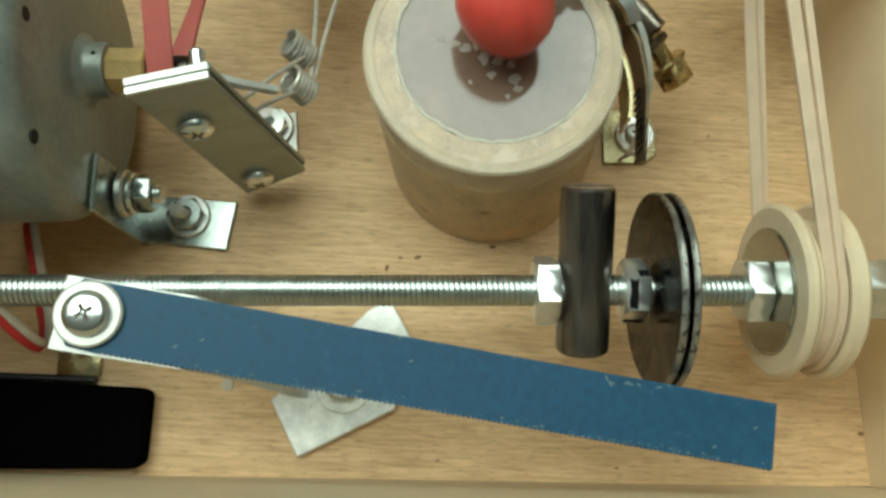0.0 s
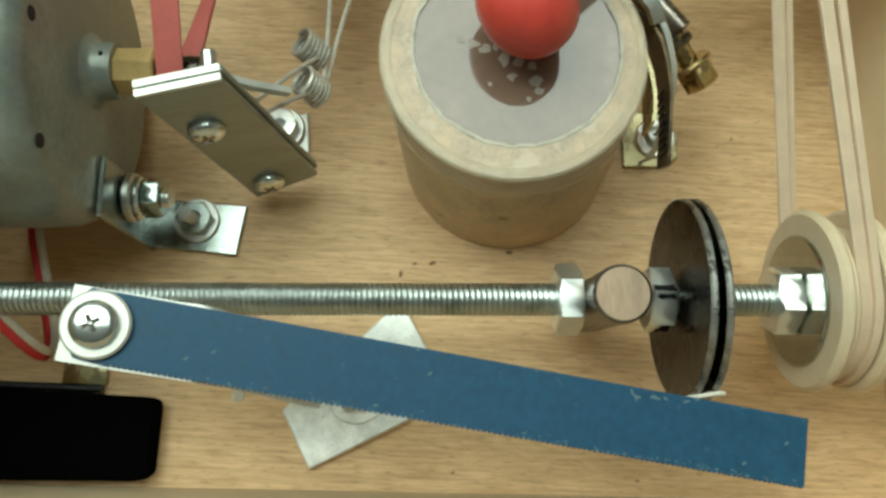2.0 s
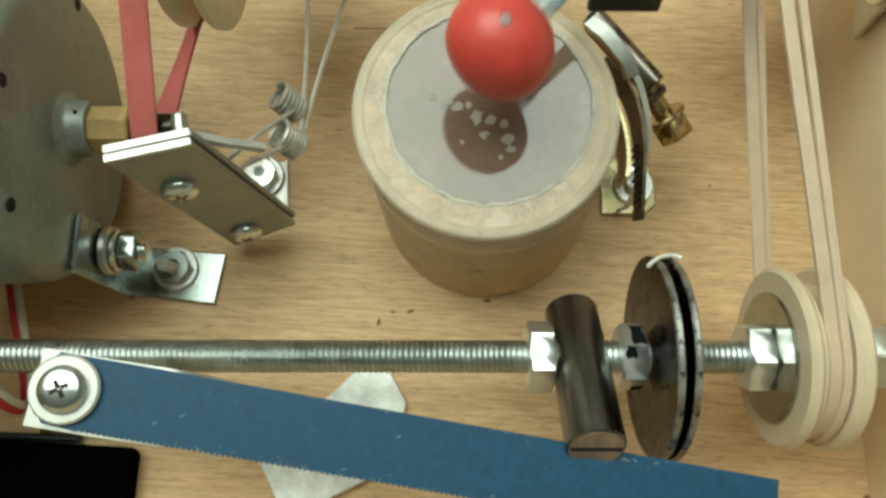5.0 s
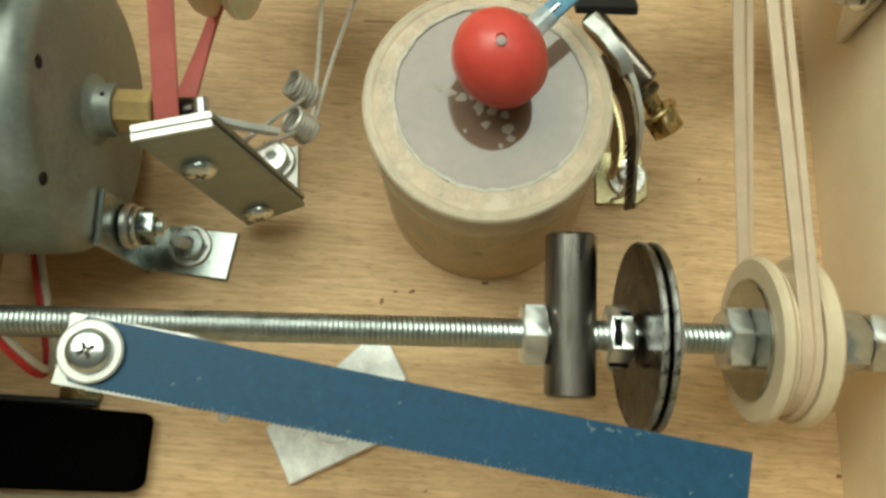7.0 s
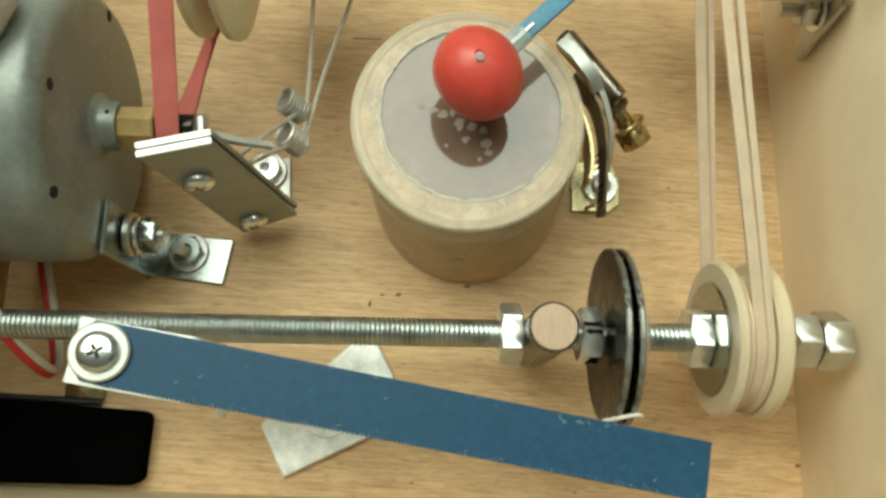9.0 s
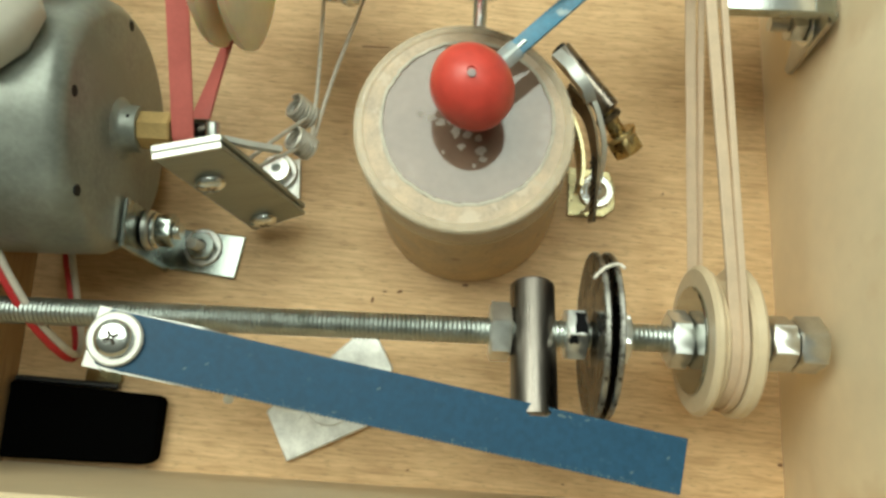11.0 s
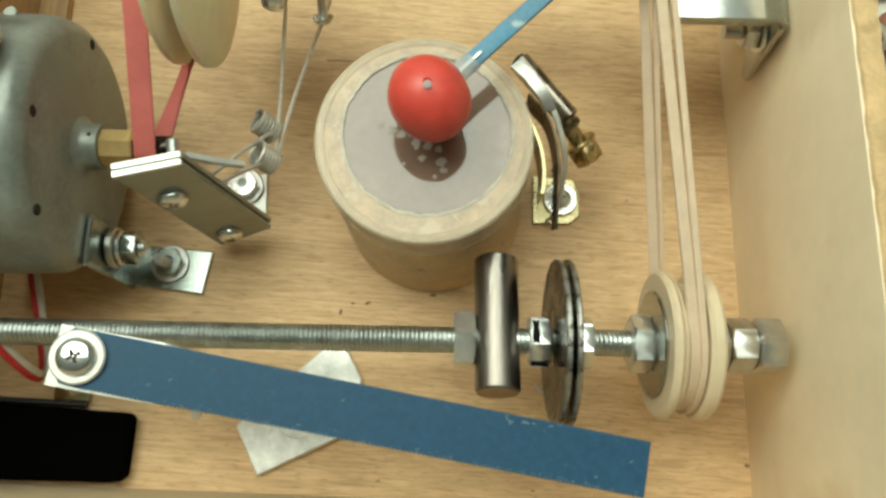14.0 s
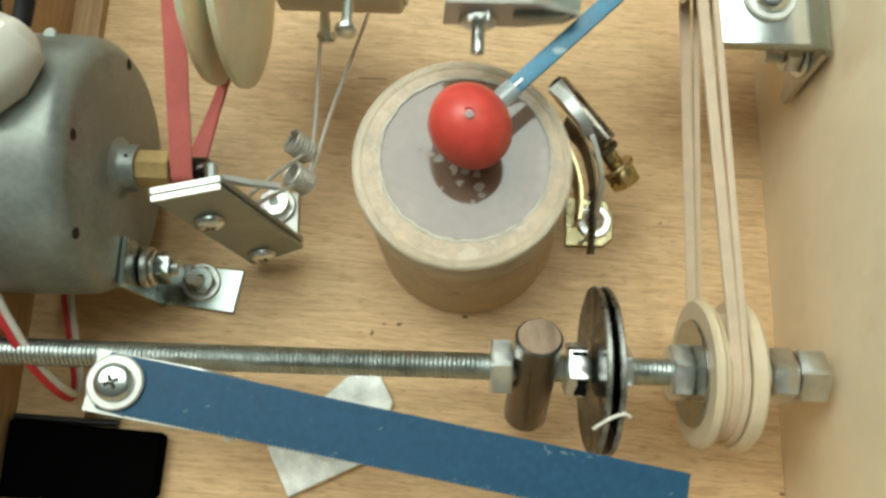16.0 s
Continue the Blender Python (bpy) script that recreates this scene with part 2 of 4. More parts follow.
def thing(name, label, category, m=None, group="", kind=""):
    ob = new(name)
    ob.empty_display_size = 0.01
    if m is not None:
        ob.matrix_basis = m
    return tagged(ob, label, category, group, kind)


def solid(name, bm, material, label, category="", kind="", m=None, group="", extra=()):
    ob = new(name, finish(bm, material, True, extra))
    if m is not None:
        ob.matrix_basis = m
    return tagged(ob, label, category, group, kind)


def box(x0, y0, z0, x1, y1, z1, bevel=0.0, segs=2):
    bm = bmesh.new()
    bmesh.ops.create_cube(bm, size=1.0, matrix=Matrix.LocRotScale(((x0 + x1) / 2, (y0 + y1) / 2, (z0 + z1) / 2), None, (x1 - x0, y1 - y0, z1 - z0)))
    if bevel:
        bmesh.ops.bevel(bm, geom=bm.edges[:], offset=bevel, segments=segs, profile=0.6, affect="EDGES")
    return bm


def lathe(profile, segs=40, closed=False):
    """Turns (radius, height) points round the z axis; a radius of 0 closes the end."""
    bm = bmesh.new()
    rings = []
    for r, z in profile:
        if r <= 1e-7:
            rings.append([bm.verts.new((0, 0, z))])
        else:
            rings.append([bm.verts.new((r * math.cos(2 * math.pi * k / segs), r * math.sin(2 * math.pi * k / segs), z)) for k in range(segs)])
    pairs = list(zip(rings, rings[1:]))
    if closed:
        pairs.append((rings[-1], rings[0]))
    for a, b in pairs:
        for k in range(segs):
            q = (k + 1) % segs
            if len(a) == 1 and len(b) == 1:
                continue
            if len(a) == 1:
                bm.faces.new((a[0], b[k], b[q]))
            elif len(b) == 1:
                bm.faces.new((a[k], b[0], a[q]))
            else:
                bm.faces.new((a[k], b[k], b[q], a[q]))
    return bm


def disc(r, z0, z1, bevel=0.0003, hole=0.0, segs=48):
    b = min(bevel, (z1 - z0) * 0.45)
    if hole:
        return lathe([(hole, z0), (r - b, z0), (r, z0 + b), (r, z1 - b), (r - b, z1), (hole, z1)], segs, True)
    return lathe([(0, z0), (r - b, z0), (r, z0 + b), (r, z1 - b), (r - b, z1), (0, z1)], segs)


def hexnut(flats, z0, z1, hole):
    """A hexagon with chamfered corners and a bore."""
    bm = bmesh.new()
    rc, rf = flats / math.sqrt(3), flats / 2
    c = (rc - rf) * 0.5
    rings = []
    for kind, z in (("h", z0), ("f", z0), ("c", z0 + c), ("c", z1 - c), ("f", z1), ("h", z1)):
        ring = []
        for k in range(24):
            a = 2 * math.pi * k / 24
            near = (a + math.pi / 6) % (math.pi / 3) - math.pi / 6
            hexr = rf / math.cos(math.pi / 6 - abs(near))
            r = {"h": hole, "f": min(hexr, rf * 0.97), "c": hexr}[kind]
            ring.append(bm.verts.new((r * math.cos(a), r * math.sin(a), z)))
        rings.append(ring)
    rings.append(rings[0])
    for a, b in zip(rings, rings[1:]):
        for k in range(24):
            q = (k + 1) % 24
            bm.faces.new((a[k], b[k], b[q], a[q]))
    return bm


def plate(points, z0, z1, bevel=0.0002):
    """A flat plate from an outline in x and y."""
    bm = bmesh.new()
    f = bm.faces.new([bm.verts.new((x, y, z0)) for x, y in points])
    up = bmesh.ops.extrude_face_region(bm, geom=[f])
    bmesh.ops.translate(bm, vec=(0, 0, z1 - z0), verts=[v for v in up["geom"] if isinstance(v, bmesh.types.BMVert)])
    if bevel:
        bmesh.ops.bevel(bm, geom=bm.edges[:], offset=bevel, segments=1, affect="EDGES")
    return bm


def smooth_path(points, n=8):
    """A Catmull-Rom curve through the points."""
    p = [Vector(q) for q in points]
    p = [p[0] * 2 - p[1]] + p + [p[-1] * 2 - p[-2]]
    out = []
    for i in range(1, len(p) - 2):
        a, b, c, d = p[i - 1:i + 3]
        for k in range(n):
            t = k / n
            out.append(0.5 * ((2 * b) + (c - a) * t + (2 * a - 5 * b + 4 * c - d) * t * t + (3 * b - a - 3 * c + d) * t ** 3))
    out.append(p[-2])
    return out


def tube(points, r, segs=8, wide=None, up=(0, 0, 1), square=False):
    """Sweeps a round (or, with wide, a flat) section along the points."""
    bm = bmesh.new()
    rings = []
    pts = [Vector(q) for q in points]
    for i, q in enumerate(pts):
        d = (pts[min(i + 1, len(pts) - 1)] - pts[max(i - 1, 0)]).normalized()
        side = d.cross(Vector(up))
        side = side.normalized() if side.length > 1e-6 else Vector((1, 0, 0))
        nor = side.cross(d).normalized()
        if square:
            sect = [(-wide, -r), (wide, -r), (wide, r), (-wide, r)]
        else:
            sect = [((wide or r) * math.cos(2 * math.pi * k / segs), r * math.sin(2 * math.pi * k / segs)) for k in range(segs)]
        rings.append([bm.verts.new(q + side * a + nor * b) for a, b in sect])
    for a, b in zip(rings, rings[1:]):
        for k in range(len(a)):
            q = (k + 1) % len(a)
            bm.faces.new((a[k], a[q], b[q], b[k]))
    bm.faces.new(rings[0])
    bm.faces.new(rings[-1][::-1])
    return bm


def along(a, b):
    """A pose at a whose z axis points to b."""
    d = Vector(b) - Vector(a)
    return Matrix.Translation(a) @ d.to_track_quat("Z", "Y").to_matrix().to_4x4()


def pan_head(r, h, cross=True):
    bm = lathe([(0, 0), (r, 0), (r, h * 0.35), (r * 0.92, h * 0.62), (r * 0.7, h * 0.85), (r * 0.35, h * 0.97), (0, h)], 28)
    return bm


def cross_slot(r, h):
    bm = box(-r * 0.40, -r * 0.10, h * 0.72, r * 0.40, r * 0.10, h * 0.995)
    other = box(-r * 0.10, -r * 0.40, h * 0.72, r * 0.10, r * 0.40, h * 0.996)
    me = bpy.data.meshes.new("t")
    other.to_mesh(me)
    other.free()
    bm.from_mesh(me)
    bpy.data.meshes.remove(me)
    return bm


def screw(parent, m, r, h, material=M_ZINC, name="screw", washer=0.0, washer_mat=M_PALE):
    s = part(name, pan_head(r, h), material, parent, "", m)
    part("cross_recess", cross_slot(r, h), M_DARKSTEEL, s)
    if washer:
        part("washer", disc(washer, -0.0012, -0.0001, 0.0004, r * 0.6), washer_mat, parent, "flat round washer", m)
    return s


def thread(length, r, pitch=0.00125, depth=0.00065, segs=24):
    """A threaded bar along z from 0."""
    n = int(length / pitch * 4)
    verts, faces = [], []
    for i in range(n + 1):
        z = length * i / n
        for k in range(segs):
            ph = (z / pitch - k / segs) % 1.0
            rr = r - depth * (1 - abs(2 * ph - 1))
            a = 2 * math.pi * k / segs
            verts.append((rr * math.cos(a), rr * math.sin(a), z))
    for i in range(n):
        for k in range(segs):
            q = (k + 1) % segs
            faces.append((i * segs + k, i * segs + q, (i + 1) * segs + q, (i + 1) * segs + k))
    faces.append(tuple(range(segs))[::-1])
    faces.append(tuple(n * segs + k for k in range(segs)))
    me = bpy.data.meshes.new("t")
    me.from_pydata(verts, [], faces)
    bm = bmesh.new()
    bm.from_mesh(me)
    bpy.data.meshes.remove(me)
    return bm


# ---- the box ----
X_WEST, X_EAST, Y_SOUTH, Y_NORTH, WALL_TOP = -0.0845, 0.1365, 0.0265, 0.262, 0.0755


def box_walls():
    fl = solid("floor", box(X_WEST, Y_SOUTH, -0.005, X_EAST, Y_NORTH, 0), M_FLOOR, "bare plywood floor of an open box, with long grain", "floor", "structure")
    for x, y, a, r in ((0.0250, 0.0840, 20, 0.0006), (0.0170, 0.0812, 80, 0.0006), (0.0205, 0.0838, 10, 0.0004), (0.0445, 0.0868, 0, 0.0006), (0.1358, 0.0390, 0, 0.0006), (0.0300, 0.0330, 40, 0.0003), (0.0740, 0.0310, 0, 0.0003), (0.1040, 0.1180, 60, 0.0003)):
        part("knot", disc(r, 0.0, 0.00008, 0.00003, 0, 9), M_KNOT, fl, "", pose(x, y, 0, 0, 0, a) @ Matrix.Diagonal((1.6, 0.8, 1, 1)))
    part("pencil_line", box(0.0084, 0.1630, 0.0, 0.0173, 0.1634, 0.00006), M_KNOT, fl, "short dark pencil line", pose(0, 0, 0, 0, 0, 0))
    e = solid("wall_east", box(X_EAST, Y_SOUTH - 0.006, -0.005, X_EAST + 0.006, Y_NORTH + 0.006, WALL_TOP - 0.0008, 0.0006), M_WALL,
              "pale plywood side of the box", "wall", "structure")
    bm = bmesh.new()
    rnd = random.Random(4)
    n = 90
    rows = []
    for i in range(n + 1):
        y = Y_SOUTH - 0.006 + (Y_NORTH + 0.012 - Y_SOUTH) * i / n
        a, b = rnd.uniform(-0.0003, 0.0002), rnd.uniform(-0.0002, 0.0003)
        rows.append([bm.verts.new(v) for v in ((X_EAST + 0.0002 + max(0, a), y, WALL_TOP - 0.0014), (X_EAST + 0.0010 + a, y, WALL_TOP + rnd.uniform(-0.0003, 0.0002)),
                                               (X_EAST + 0.0035, y, WALL_TOP + rnd.uniform(-0.0002, 0.0004)), (X_EAST + 0.0060 + b, y, WALL_TOP + rnd.uniform(-0.0005, 0.0001)),
                                               (X_EAST + 0.0062, y, WALL_TOP - 0.003))])
    for a, b in zip(rows, rows[1:]):
        for k in range(4):
            bm.faces.new((a[k], a[k + 1], b[k + 1], b[k]))
    t = part("cut_edge", bm, M_EDGE, e, "rough sawn plywood edge")
    solid("wall_south", plate([(X_WEST, Y_SOUTH - 0.006), (X_EAST, Y_SOUTH - 0.006), (X_EAST, Y_SOUTH - 0.0002), (X_WEST, Y_SOUTH + 0.0042)], -0.005, WALL_TOP, 0.0006), M_WALL_DIM, "pale plywood front of the box, toned down to bounce less light", "wall", "structure")
    solid("wall_north", box(X_WEST, Y_NORTH, -0.005, X_EAST, Y_NORTH + 0.006, WALL_TOP, 0.0006), M_WALL_DIM, "pale plywood back of the box, toned down like the front", "wall", "structure")
    solid("wall_west", box(X_WEST - 0.006, Y_SOUTH - 0.006, -0.005, X_WEST, Y_NORTH + 0.006, WALL_TOP, 0.0006), M_DARKWOOD, "brownish plywood side of the box", "wall", "structure")
    solid("trim", box(X_WEST, 0.14, 0.0002, X_WEST + 0.009, Y_NORTH, 0.004, 0.0005), M_DARKWOOD, "dark wooden strip along the box floor", "trim", "structure")
    solid("ground", box(-1.3, -1.3, -0.03, 1.3, 1.3, -0.0052), M_TABLE, "pale smooth tabletop under the box", "tabletop", "structure")


def room():
    """Unseen plain walls and a ceiling with a lamp opening, added round the wide tabletop to shape the light."""
    w, h, low = 1.3, 1.15, -0.03
    solid("wall_1", box(-w - 0.1, -w, low, -w, w, h), M_ROOM, "unseen plain wall added to shape the light", "wall", "structure")
    solid("wall_2", box(w, -w, low, w + 0.1, w, h), M_ROOM, "unseen plain wall added to shape the light", "wall", "structure")
    solid("wall_3", box(-w, -w - 0.1, low, w, -w, h), M_ROOM, "unseen plain wall added to shape the light", "wall", "structure")
    solid("wall_4", box(-w, w, low, w, w + 0.1, h), M_ROOM, "unseen plain wall added to shape the light", "wall", "structure")
    x0, x1, y0, y1 = -1.07, 0.45, 0.14, 1.02
    bm = bmesh.new()
    for a, b, c, d in ((-w, -w, x0, w), (x1, -w, w, w), (x0, -w, x1, y0), (x0, y1, x1, w)):
        bmesh.ops.create_cube(bm, size=1.0, matrix=Matrix.LocRotScale(((a + c) / 2, (b + d) / 2, h + 0.05), None, (c - a, d - b, 0.1)))
    solid("ceiling", bm, M_CEILING, "unseen plain ceiling with a lamp opening, added to shape the light", "ceiling", "structure")


box_walls()
room()

# ---- shaft across the box ----
SHAFT_Y, SHAFT_Z = 0.0693, 0.0338


def shaft():
    """Threaded rod with nuts, cross bar, two discs and a cord pulley; its own z axis lies along the rod."""
    t = thing("threaded_shaft", "zinc threaded rod with nuts, steel bar, discs and cream pulley", "shaft")
    lie = pose(0, 0, 0, 0, 90, 0)

    def at(x):
        return Matrix.Translation((x, 0, 0)) @ lie
    part("rod", thread(0.1328 - X_WEST - 0.001, 0.0035, 0.00115, 0.00032), M_ROD, t, "long zinc-plated threaded rod", at(X_WEST + 0.001))
    nuts = ((0.0500, 0.0053, 0.0130, M_NUT, 32), (0.0687, 0.0052, 0.0120, M_NUT, 52), (0.0795, 0.0052, 0.0118, M_NUT, 5),
            (0.0944, 0.0052, 0.0126, M_NUT, 20), (0.1144, 0.0042, 0.0112, M_STEEL, 40), (0.1188, 0.0064, 0.0122, M_STEEL, 12), (0.1256, 0.0070, 0.0124, M_STEEL, 30))
    for x, w, flats, m, turn in nuts:
        n = part("hex_nut", hexnut(flats, 0, w, 0.0030), m, t, "", at(x) @ pose(0, 0, 0, 0, 0, turn))
        if x == 0.0687:
            rnd = random.Random(5)
            for k, a in enumerate((0, 60, 120, 180, 240, 300)):
                # brushed-on paint: a half facet, a strip down one edge, or a corner daub
                y0, y1, z0, z1 = ((-0.0033, 0.0033, 0.0004, 0.0026), (0.0014, 0.0034, 0.0003, 0.0049), (-0.0034, -0.0018, 0.0012, 0.0049), (-0.0030, 0.0034, 0.0020, 0.0049), (-0.0034, -0.0008, 0.0003, 0.0030), (0.0008, 0.0034, 0.0026, 0.0049))[k]
                ring = [(y0 + (y1 - y0) * u + rnd.uniform(-0.0003, 0.0003), z0 + (z1 - z0) * v + rnd.uniform(-0.0003, 0.0003)) for u, v in ((0, 0), (0.35, 0.08), (0.7, -0.05), (1, 0.1), (0.92, 0.5), (1, 0.95), (0.6, 1.0), (0.3, 0.85), (0.05, 1), (0.1, 0.5))]
                ring = [(max(-0.0034, min(0.0034, c)), max(0.0003, min(0.0049, d))) for c, d in ring]
                part("paint_mark", plate(ring, 0.0, 0.00012, 0), M_BLACKPAINT, n, "black paint daub", pose(0, 0, 0, 0, 0, a + 30) @ Matrix(((0, 0, 1, 0.00598), (1, 0, 0, 0), (0, 1, 0, 0), (0, 0, 0, 1))))
    bar = part("cross_bar", lathe([(0, -0.0178), (0.0052, -0.0178), (0.0057, -0.0173), (0.0057, 0.0173), (0.0052, 0.0178), (0, 0.0178)], 40), M_BARSTEEL, t,
               "short round steel bar fixed across the rod", Matrix.Translation((0.0610, 0, -0.0045)))
    part("end_face", disc(0.00515, 0.0178, 0.0180, 0.0001), M_BAREND, bar, "sawn bar end")
    slot = part("end_face", disc(0.00515, -0.0180, -0.0178, 0.0001), M_BAREND, bar, "slotted bar end")
    part("slot", box(-0.0049, -0.0005, -0.01808, 0.0049, 0.0005, -0.0179), M_HOLE, bar, "saw slot", pose(0, 0, 0, 0, 0, 0))
    for x, w, tilt in ((0.0751, 0.0014, 0.5), (0.0780, 0.0013, -0.8)):
        d = part("disc", disc(0.0208, 0, w, 0.0003, 0.0034, 64), M_DARKSTEEL, t, "thin dark steel disc with a worn edge", at(x) @ pose(0, 0, 0, tilt, 0, 0))
        part("rim", lathe([(0.0206, -0.00005), (0.02095, 0.0003), (0.02095, w - 0.0003), (0.0206, w + 0.00005)], 64), M_RIM, d, "filed bright edge")
    part("spacer", disc(0.0085, 0.0765, 0.0780, 0.0002), M_HOLE, t, "black spacer between the discs", lie)
    part("cord_end", tube(smooth_path([(0.0728, -0.0200, 0.0060), (0.0758, -0.0193, 0.0092), (0.0790, -0.0187, 0.0106), (0.0806, -0.0188, 0.0096)]), 0.00045), M_STRING, t, "loose end of pale cord")
    part("pulley_washer", disc(0.0135, 0.0997, 0.1007, 0.0003), M_MIRROR, t, "large steel washer", lie)
    for x, w, r in ((0.1006, 0.0026, 0.0187), (0.1033, 0.0010, 0.0176), (0.1090, 0.0038, 0.0188)):
        part("flange", disc(r, 0, w, 0.0009, 0.003, 64), M_CREAM, t, "round cream plastic flange", at(x))
    part("hub", disc(0.0152, 0.1030, 0.1092, 0.0003), M_CREAM, t, "cream pulley hub", lie)
    return t


SHAFT = shaft()

# ---- upper rotor ----
ROTOR_Y, ROTOR_Z = 0.1675, 0.0555


def rotor():
    """Driven shaft with belt wheel, peg drum and a bent arm; black flap on its +y side, pale plate on its -y side."""
    t = thing("drive_rotor", "steel shaft with cream belt wheel, peg drum and bent arm", "shaft")
    lie = pose(0, 0, 0, 0, 90, 0)

    def at(x):
        return Matrix.Translation((x, 0, 0)) @ lie
    part("axle", lathe([(0, 0), (0.0028, 0), (0.003, 0.0003), (0.003, 0.1417), (0.0028, 0.142), (0, 0.142)], 20), M_STEEL, t, "plain steel axle", at(-0.038))
    for x, r in ((-0.0246, 0.0312), (-0.0172, 0.0318)):
        part("wheel_flange", lathe([(0, 0), (r - 0.012, -0.0004), (r - 0.002, 0), (r, 0.0008), (r, 0.0024), (r - 0.002, 0.0032), (r - 0.012, 0.0036), (0, 0.0032)], 64), M_IVORY, t, "broad ivory plastic wheel side", at(x))
    part("wheel_hub", disc(0.0190, -0.0315, -0.0168, 0.0003), M_IVORY, t, "ivory wheel hub", lie)
    part("peg_drum", lathe([(0, 0), (0.0108, 0), (0.0118, 0.0008), (0.0118, 0.0310), (0.0108, 0.0318), (0, 0.0318)], 40), M_CREAM, t, "cream peg drum", at(-0.0065))
    for x, a in ((0.002, 20), (0.012, 75), (0.004, 140), (0.013, 205), (0.006, 265), (0.014, 320)):
        m = pose(x, 0, 0, a, 0, 0) @ pose(0, 0, 0.0115)
        p = part("peg_screw", thread(0.0085, 0.0014, 0.0007, 0.0003, 12), M_ZINC, t, "small screw standing out of the drum", m)
        part("screw_head", pan_head(0.0028, 0.0016), M_ZINC, p, "", pose(0, 0, 0.0085))
    part("end_disc", disc(0.0098, 0.0250, 0.0264, 0.0003), M_STEEL, t, "grey end disc", lie)
    part("red_mark", box(0.0240, 0.004, 0.0080, 0.0250, 0.007, 0.0108, 0.0002), M_RED, t, "small red spot")
    r1, r2 = 0.0237, 0.0200
    strip = smooth_path([(0.090, 0.0, 0.0012), (0.090, r1 * 0.5, 0.0012), (0.090, r1 - 0.003, 0.001), (0.0885, r1, 0.001), (0.080, r1, 0.001), (0.062, r1, 0.001)], 5)
    part("arm", tube(strip, 0.0006, wide=0.0048, up=(0, 1, 0.0), square=True), M_ZINC, t, "bent flat steel arm")
    strip = smooth_path([(0.0655, 0.0, 0.0), (0.0655, -r2 * 0.5, 0.0), (0.0645, -r2 * 0.85, 0.0), (0.060, -r2, 0.001), (0.052, -r2, 0.001)], 5)
    part("arm", tube(strip, 0.0006, wide=0.0035, up=(0, 0, 1), square=True), M_PLATE, t, "bent flat steel arm", pose(0, 0, 0, -34, 0, 0))
    flap = part("flap", box(0.0625, r1 + 0.0007, -0.0095, 0.0775, r1 + 0.0030, 0.0110, 0.0006), M_RUBBER, t, "black rubber flap")
    screw(flap, pose(0.0700, r1 + 0.0031, 0.002, -90, 0, 0), 0.0030, 0.0017, M_ZINC, "flap_screw", 0.0042, M_STEEL)
    lead = pose(0, 0, 0, -34, 0, 0)
    pl = part("striker_plate", plate([(0.0355, -0.0078), (0.0540, -0.0086), (0.0650, -0.0050), (0.0680, 0.0010), (0.0560, 0.0084), (0.0362, 0.0084)], -0.0006, 0.0006, 0.0002), M_PALE, t,
              "pale bent metal plate", lead @ pose(0, -r2, 0, 128, 0, 0))
    screw(pl, pose(0.0440, 0, -0.0006, 180, 0, 0), 0.0042, 0.0022, M_STEEL, "plate_screw")
    part("plate_nut", hexnut(0.0080, 0.0006, 0.0034, 0.0014), M_ZINC, pl, "", pose(0.0440, 0, 0))
    part("plate_bolt", thread(0.0092, 0.0018, 0.0007, 0.0003, 14), M_ZINC, pl, "", pose(0.0440, 0, 0.0008))
    for x in (0.0925, 0.0995):
        part("collar", hexnut(0.0095, x, x + 0.004, 0.003), M_DARKSTEEL, t, "dark collar nut", lie)
    part("small_pulley", lathe([(0, 0), (0.0070, 0), (0.0052, 0.0012), (0.0052, 0.0055), (0.0070, 0.0067), (0, 0.0067)], 32), M_STEEL, t, "small grooved pulley", at(0.0965))
    return t


ROTOR = rotor()

# ---- beater ----
DRUM_X, DRUM_Y, DRUM_Z = 0.0440, 0.1142, 0.0450
BALL = Vector((0.0428, 0.1232, 0.0592))
PIVOT = Vector((0.1010, 0.1800, 0.0640))


def beater():
    """Its own x axis runs from the pivot towards the bead."""
    t = thing("drum_beater", "red bead on a worn blue metal strip, resting over the drum", "drumstick")
    n = (BALL - PIVOT).length
    part("bead", lathe([(0, -0.0092), (0.0035, -0.0086), (0.0065, -0.0066), (0.0086, -0.0034), (0.0093, 0), (0.0087, 0.0034), (0.0067, 0.0066), (0.0036, 0.0087), (0.0010, 0.0093), (0.0008, 0.0089), (0, 0.0089)], 40),
         M_RED, t, "round red bead", pose(n, 0, 0, 0, 0, -8) @ Matrix.Diagonal((1.04, 1.16, 1.04, 1)))
    part("bead_plug", disc(0.0010, 0, 0.0004, 0.0001, 0, 16), M_PIN, t, "grey pin in the bead", pose(n + 0.0005, 0.0005, 0.0097))
    part("strip", box(-0.004, -0.0021, -0.0006, n - 0.0125, 0.0021, 0.0006, 0.0002), M_BLUEWORN, t, "worn blue painted strip")
    part("sleeve", tube([(n - 0.0142, 0, 0), (n - 0.0110, 0, 0), (n - 0.0080, 0, 0)], 0.0016, 14, 0.0026), M_SLEEVE, t, "clear plastic sleeve")
    part("core", tube([(n - 0.0170, 0, 0), (n - 0.0060, 0, 0)], 0.0009, 10), M_PLATED, t, "thin grey core")
    return t


BEATER = beater()


